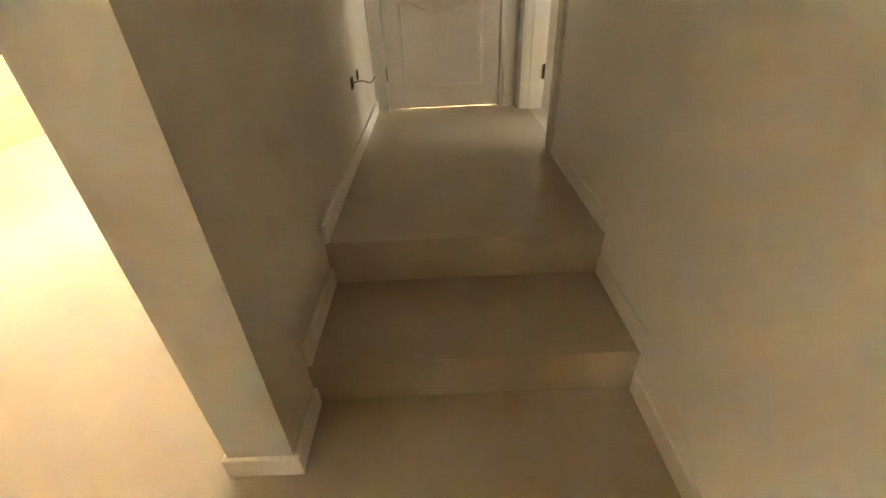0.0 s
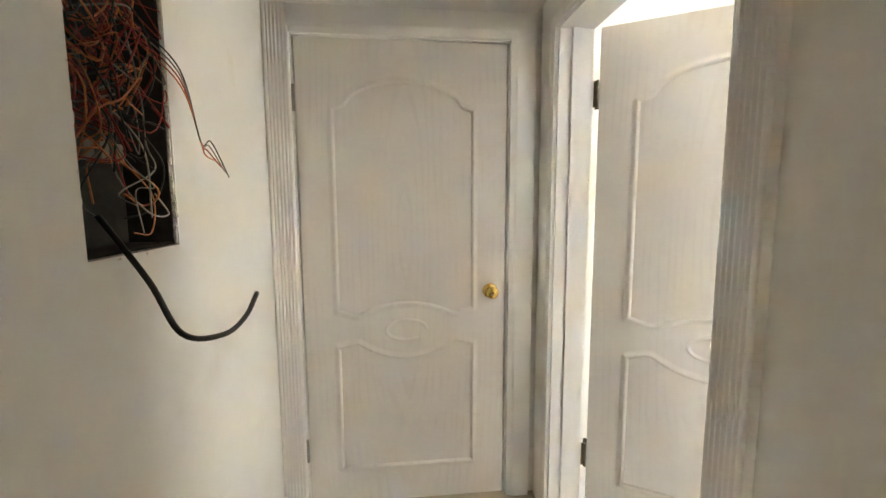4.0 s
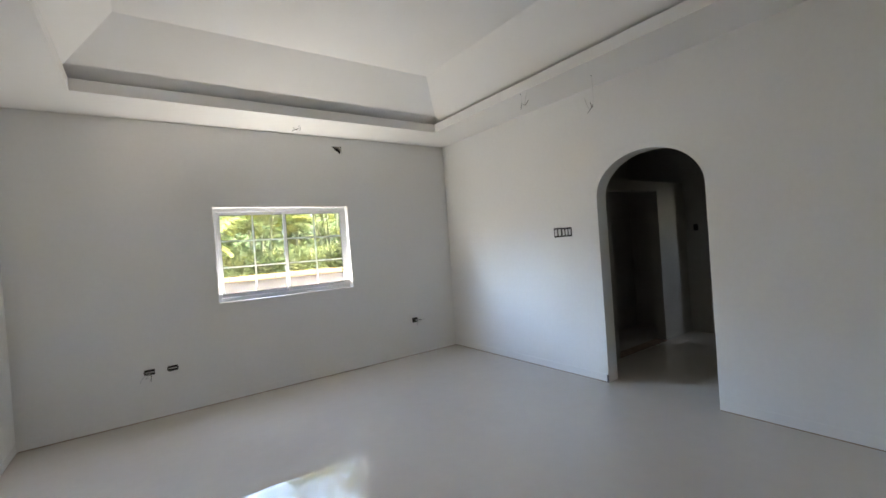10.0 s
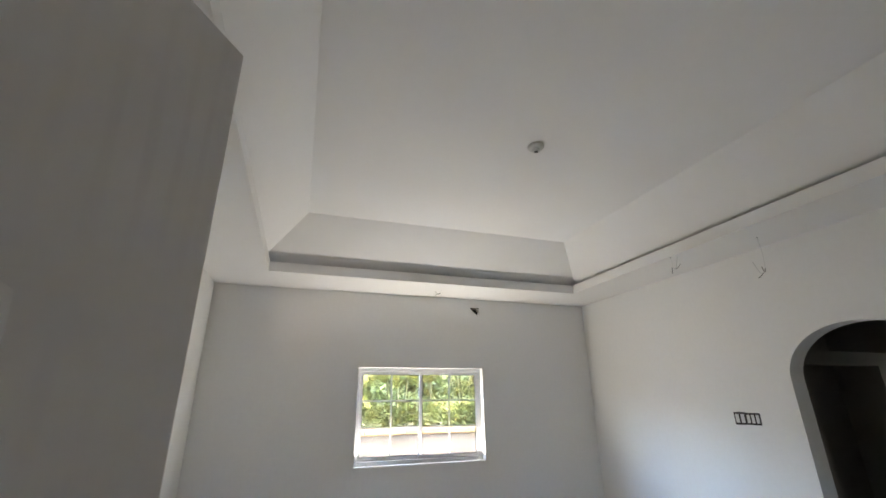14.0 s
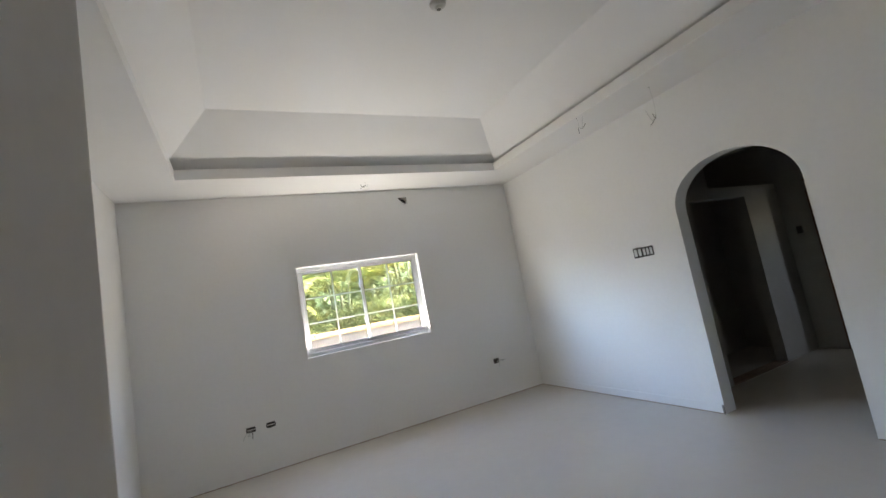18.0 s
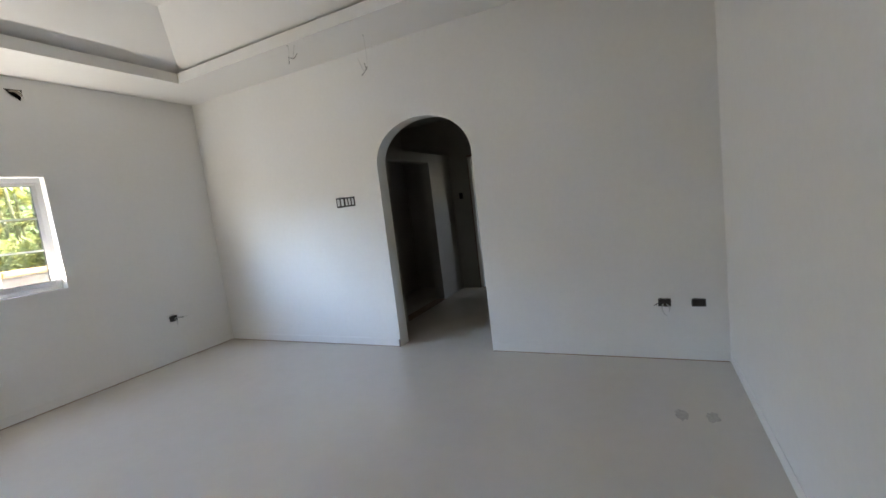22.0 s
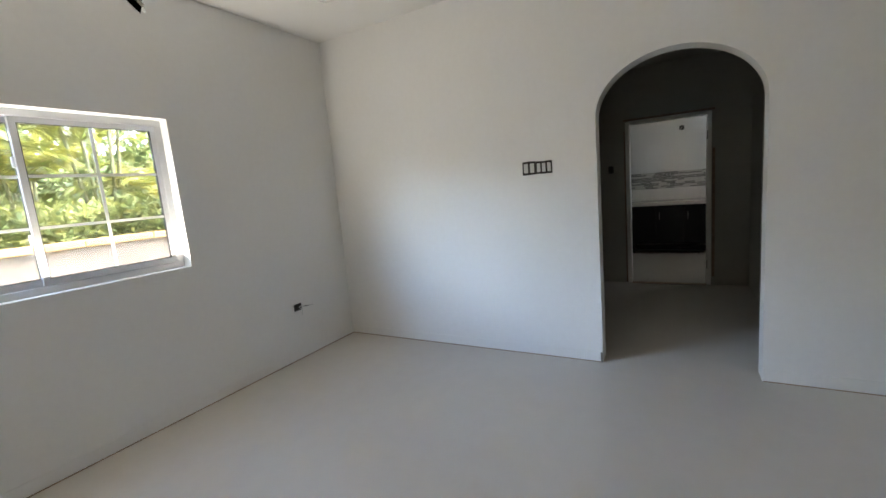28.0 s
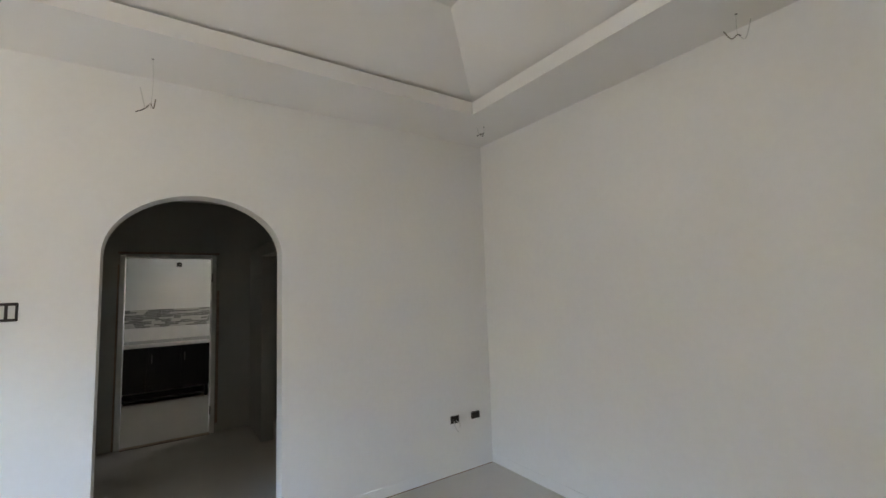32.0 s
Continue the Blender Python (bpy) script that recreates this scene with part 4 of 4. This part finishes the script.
single("backsplash", bm_box(5.13, 5.148, -3.52, -2.18, 0.872, 1.06, bevel=0.003), COUNTER, "white stone backsplash behind the counter", "backsplash")
band = thing("mosaic_band", "band of narrow grey and pale mosaic strips on the tiles", "tile band", pose(5.148, -2.85, 1.07))
rnd = random.Random(2)
bmd, bmp = bmesh.new(), bmesh.new()
for row in range(11):
    y = -1.9 + rnd.uniform(0, 0.15)
    while y < 1.8:
        w = rnd.uniform(0.10, 0.24)
        box(bmd if rnd.random() < 0.5 else bmp, -rnd.uniform(0.004, 0.007), 0.0, y, y + w - 0.003, row * 0.0255, row * 0.0255 + 0.0225)
        y += w
part("dark_strip", bmd, MOSA, band)
part("pale_strip", bmp, MOSB, band)
wall_box("wall_box", pose(5.15, -3.03, 2.06, 0, 0, -90), 0.07, 0.07, "dark lamp outlet in the tiled wall", 0, 1, 20)

# ---- cartons and sacks in the store room and the lower room ----
def carton(name, w, d, h, m, label, flaps=(60, 110, 30, 120)):
    t = thing(name, label, "carton", m)
    bm = bmesh.new()
    for a in ((-w / 2, w / 2, -d / 2, -d / 2 + 0.008), (-w / 2, w / 2, d / 2 - 0.008, d / 2)):
        box(bm, a[0], a[1], a[2], a[3], 0, h)
    for a in ((-w / 2, -w / 2 + 0.008), (w / 2 - 0.008, w / 2)):
        box(bm, a[0], a[1], -d / 2 + 0.008, d / 2 - 0.008, 0, h)
    box(bm, -w / 2 + 0.008, w / 2 - 0.008, -d / 2 + 0.008, d / 2 - 0.008, 0, 0.01)
    part("body", bm, CARD, t)
    for k, (px, py, rz, fw, fl) in enumerate(((0, -d / 2, 0, w, d * 0.45), (w / 2, 0, 90, d, w * 0.35), (0, d / 2, 180, w, d * 0.45), (-w / 2, 0, 270, d, w * 0.35))):
        b = bm_box(-fw / 2 + 0.004, fw / 2 - 0.004, -fl, 0.0, -0.004, 0.004)
        bmesh.ops.transform(b, matrix=Matrix.Translation((px, py, h)) @ Matrix.Rotation(radians(rz), 4, "Z") @ Matrix.Rotation(radians(-flaps[k]), 4, "X"), verts=b.verts)
        part("flap", b, CARDIN, t)
    return t


carton("carton", 0.8, 0.74, 1.185, pose(-5.40, -2.53, 0, 0, 0, 2), "tall brown cardboard carton with its flaps folded in", (177, 174, 176, 172))
carton("carton", 0.95, 0.82, 1.15, pose(-6.28, -1.60, 0, 0, 0, -4), "brown cardboard carton with a flap standing up", (140, 84, 150, 160))


def crumpled(name, w, d, h, m, mat, label, category, seed, amount=0.35):
    bm = bmesh.new()
    bmesh.ops.create_icosphere(bm, subdivisions=5, radius=1.0)
    for vert in bm.verts:
        p = vert.co.copy()
        n1 = noise.noise(p * 1.7 + Vector((seed, 0, 0))) * amount + noise.noise(p * 5.1 + Vector((0, seed, 0))) * amount * 0.45 + abs(noise.noise(p * 11 + Vector((0, 0, seed)))) * amount * 0.2
        p *= 1 + n1
        vert.co = Vector((p.x * w / 2, p.y * d / 2, max(-0.92, p.z) * h / 2 + 0.46 * h))
    return single(name, bm, mat, label, category, m=m, smooth=True)


crumpled("plastic_sack", 0.62, 0.72, 1.24, pose(-5.28, -3.30, 0), FILM, "crumpled clear plastic sheeting heaped on the floor", "sack", 3.1)
crumpled("plastic_sack", 0.8, 0.7, 0.7, pose(-5.6, -4.6, 0), FILM, "crumpled plastic sack in the store room", "sack", 7.7)
boards = thing("board_stack", "stack of brown boards behind the plastic sheeting", "boards", pose(-6.15, -3.45, 0))
for k in range(16):
    off = 0.02 * math.sin(k * 2.3)
    part("board", bm_box(-0.42 + off, 0.42 + off, -0.5 - off, 0.5 - off, 0.079 * k, 0.079 * k + 0.076, bevel=0.004), CARD, boards)
single("metal_profile", bm_box(-5.60, -5.54, -2.92, -2.18, 1.222, 1.26, bevel=0.004), CREAM, "pale metal profile lying across the cartons", "profile")
carton("carton", 1.1, 0.85, 0.42, pose(-5.28, -10.80, -0.386, 0, 0, -3), "large brown cardboard carton on the lower floor", (100, 120, 110, 95))


# ---- outside: ground, boundary wall, hedge and palms ----
single("ground", bm_box(-400, 400, -400, 400, -0.85, -0.80), SOIL, "bare brown ground round the house", "ground", "structure")
single("paving", bm_box(-14, 14, 0.2, 3.6, -0.8, -0.3), PAVING, "pale paved strip beside the house", "pavement", "structure")
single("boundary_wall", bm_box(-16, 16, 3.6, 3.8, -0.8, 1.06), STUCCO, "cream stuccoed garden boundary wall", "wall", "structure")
coping = thing("wall_coping", "brown stone coping along the boundary wall", "coping", pose(0, 0, 1.06))
for k in range(40):
    x = -16 + 0.8 * k
    part("coping_stone", bm_box(x + 0.004, x + 0.796, 3.55, 3.86, 0.0, 0.085, bevel=0.012), COPING, coping)
single("planting_bed", bm_box(-16, 16, 3.8, 12, -0.8, 0.85), SOIL, "raised soil bed behind the boundary wall", "soil", "structure")


def leaf_quad(verts, faces, at, along, up, length, width):
    side = along.cross(up).normalized() * width / 2
    n = len(verts)
    mid = at + along * length * 0.45
    verts += [at, mid + side, at + along * length, mid - side]
    faces.append((n, n + 1, n + 2, n + 3))


def frond(verts, faces, base, heading, lean, length, r):
    """One feather leaf: a drooping midrib with leaflets on both sides."""
    h = Vector((math.cos(heading), math.sin(heading), 0))
    p, prev = Vector(base), None
    n = 22
    for k in range(n):
        t = k / n
        ang = lean - t * t * 1.9
        d = (h * math.cos(ang) + Vector((0, 0, math.sin(ang)))).normalized()
        q = p + d * length / n
        s = d.cross(Vector((0, 0, 1)))
        s = s.normalized() if s.length > 1e-3 else Vector((1, 0, 0))
        up = s.cross(d)
        a = len(verts)
        w = 0.012 * (1 - 0.7 * t)
        verts += [p - s * w, p + s * w, q + s * w, q - s * w]
        faces.append((a, a + 1, a + 2, a + 3))
        if t > 0.16:
            for sign in (-1, 1):
                for half in (0.0, 0.5):
                    l = length * 0.24 * math.sin(math.pi * min(1, 0.12 + t * 0.85)) * r.uniform(0.85, 1.1)
                    al = (s * sign * 0.85 + d * 0.6 + up * 0.12 - Vector((0, 0, 0.22 + 0.25 * r.random()))).normalized()
                    leaf_quad(verts, faces, p.lerp(q, half), al, up, l, 0.032)
        p = q


def from_lists(name, verts, faces, mat):
    me = bpy.data.meshes.new(name)
    me.from_pydata([tuple(v) for v in verts], [], faces)
    me.materials.append(mat)
    return me


def palm(canes, height, seed, m, label):
    r = random.Random(seed)
    t = thing("palm", label, "palm", m, "palms behind the boundary wall")
    verts, faces = [], []
    for c in range(canes):
        a = 2 * math.pi * c / canes + r.uniform(-0.3, 0.3)
        h = height * r.uniform(0.55, 1.0)
        top = Vector((math.cos(a) * 0.35 * h * 0.5, math.sin(a) * 0.35 * h * 0.5, h))
        foot = Vector((math.cos(a) * 0.12, math.sin(a) * 0.12, -0.05))
        part("cane", tube(bmesh.new(), curve_points([foot, foot.lerp(top, 0.5) * 0.96, top], 6), lambda s: 0.035 - 0.012 * s, 8), BARK, t, smooth=True)
        for k in range(8):
            frond(verts, faces, top, a + k * 2.4 + r.uniform(-0.3, 0.3), r.uniform(0.5, 1.25), r.uniform(1.2, 1.9), r)
    ob = new("crown", from_lists("crown", verts, faces, FROND))
    ob.parent = t
    return t


first = palm(4, 1.6, 1, pose(-1.6, 4.6, 0.85), "clump of feather palms with yellow-green fronds")
tall = palm(5, 2.9, 5, pose(0.1, 5.0, 0.85), "tall clump of feather palms arching over the garden wall")
second = palm(3, 0.95, 2, pose(-3.2, 4.45, 0.85), "low clump of feather palms with yellow-green fronds")
for k, (x, y, s) in enumerate(((0.9, 4.6, 0), (-5.2, 5.0, 1), (2.3, 4.5, 0), (4.6, 5.6, 1), (-7.0, 5.1, 0), (6.8, 5.3, 0), (-0.3, 6.8, 1), (3.4, 7.0, 1), (-3.0, 7.2, 1))):
    copy_thing(first if s else second, pose(x, y, 0.85, 0, 0, 47 * k + 20))


def side_shrubs():
    r = random.Random(15)
    verts, faces = [], []
    for k in range(9000):
        z = -0.8 + 3.6 * r.random() ** 0.8
        at = Vector((-10.5 - r.random() * 1.6 - 0.5 * noise.noise(Vector((z, k % 17, 1))), r.uniform(-6, 6), z))
        al = Vector((r.uniform(-0.6, 1), r.uniform(-1, 1), r.uniform(-0.6, 0.8))).normalized()
        leaf_quad(verts, faces, at, al, Vector((r.uniform(-0.5, 0.5), r.uniform(-0.5, 0.5), 1)).normalized(), r.uniform(0.16, 0.36), r.uniform(0.06, 0.15))
    ob = new("side_shrubs", from_lists("side_shrubs", verts, faces, HEDGE))
    tagged(ob, "tall leafy shrubs beside the house", "shrubs", "", "stuff")


def hedge():
    r = random.Random(11)
    verts, faces = [], []
    for k in range(24000):
        x = r.uniform(-13, 13)
        y = 3.95 + abs(r.gauss(0, 0.75))
        top = 0.75 + 0.45 * noise.noise(Vector((x * 0.9, y * 0.7, 3))) + 0.25 * noise.noise(Vector((x * 3.1, y * 3, 8)))
        z = 0.85 + max(0.02, top) * r.random() ** 0.6
        al = Vector((r.uniform(-1, 1), r.uniform(-1.2, 0.6), r.uniform(-0.4, 0.9))).normalized()
        up = Vector((r.uniform(-0.5, 0.5), r.uniform(-0.5, 0.5), 1)).normalized()
        leaf_quad(verts, faces, Vector((x, y, z)), al, up, r.uniform(0.09, 0.2), r.uniform(0.03, 0.075))
    ob = new("hedge", from_lists("hedge", verts, faces, HEDGE))
    tagged(ob, "dense leafy green shrubs behind the boundary wall", "hedge", "", "stuff")


def far_trees():
    r = random.Random(12)
    verts, faces = [], []
    for k in range(42000):
        x = r.uniform(-18, 18)
        y = 7.4 + r.random() * 2.4
        top = 2.9 + 0.9 * noise.noise(Vector((x * 0.35, 1.7, 5))) + 0.7 * noise.noise(Vector((x * 1.3, y, 2)))
        z = 0.8 + max(0.2, top) * r.random() ** 0.8
        al = Vector((r.uniform(-1, 1), r.uniform(-1, 0.5), r.uniform(-0.6, 0.8))).normalized()
        leaf_quad(verts, faces, Vector((x, y, z)), al, Vector((r.uniform(-0.5, 0.5), r.uniform(-0.5, 0.5), 1)).normalized(), r.uniform(0.16, 0.36), r.uniform(0.06, 0.15))
    ob = new("far_trees", from_lists("far_trees", verts, faces, HEDGE))
    tagged(ob, "row of leafy trees beyond the garden", "trees", "", "stuff")


def green_bank():
    """A distant bank of growth that closes the view behind the trees."""
    bm = bmesh.new()
    n, rows = 120, 10
    grid = []
    for a in range(n + 1):
        x = -30 + 60 * a / n
        h = 3.3 + 0.6 * noise.noise(Vector((x * 0.3, 4, 1))) + 0.4 * noise.noise(Vector((x * 1.1, 2, 7)))
        grid.append([bm.verts.new((x, 11.2 + 1.2 * b / rows + 0.5 * noise.noise(Vector((x * 1.5, b * 0.7, 3))), -0.8 + (h + 0.8) * b / rows)) for b in range(rows + 1)])
    for u, v in zip(grid, grid[1:]):
        for b in range(rows):
            bm.faces.new((u[b], v[b], v[b + 1], u[b + 1]))
    single("backdrop", bm, BANK, "distant bank of green growth beyond the garden", "backdrop", "structure", smooth=True)


hedge()
side_shrubs()
far_trees()
green_bank()
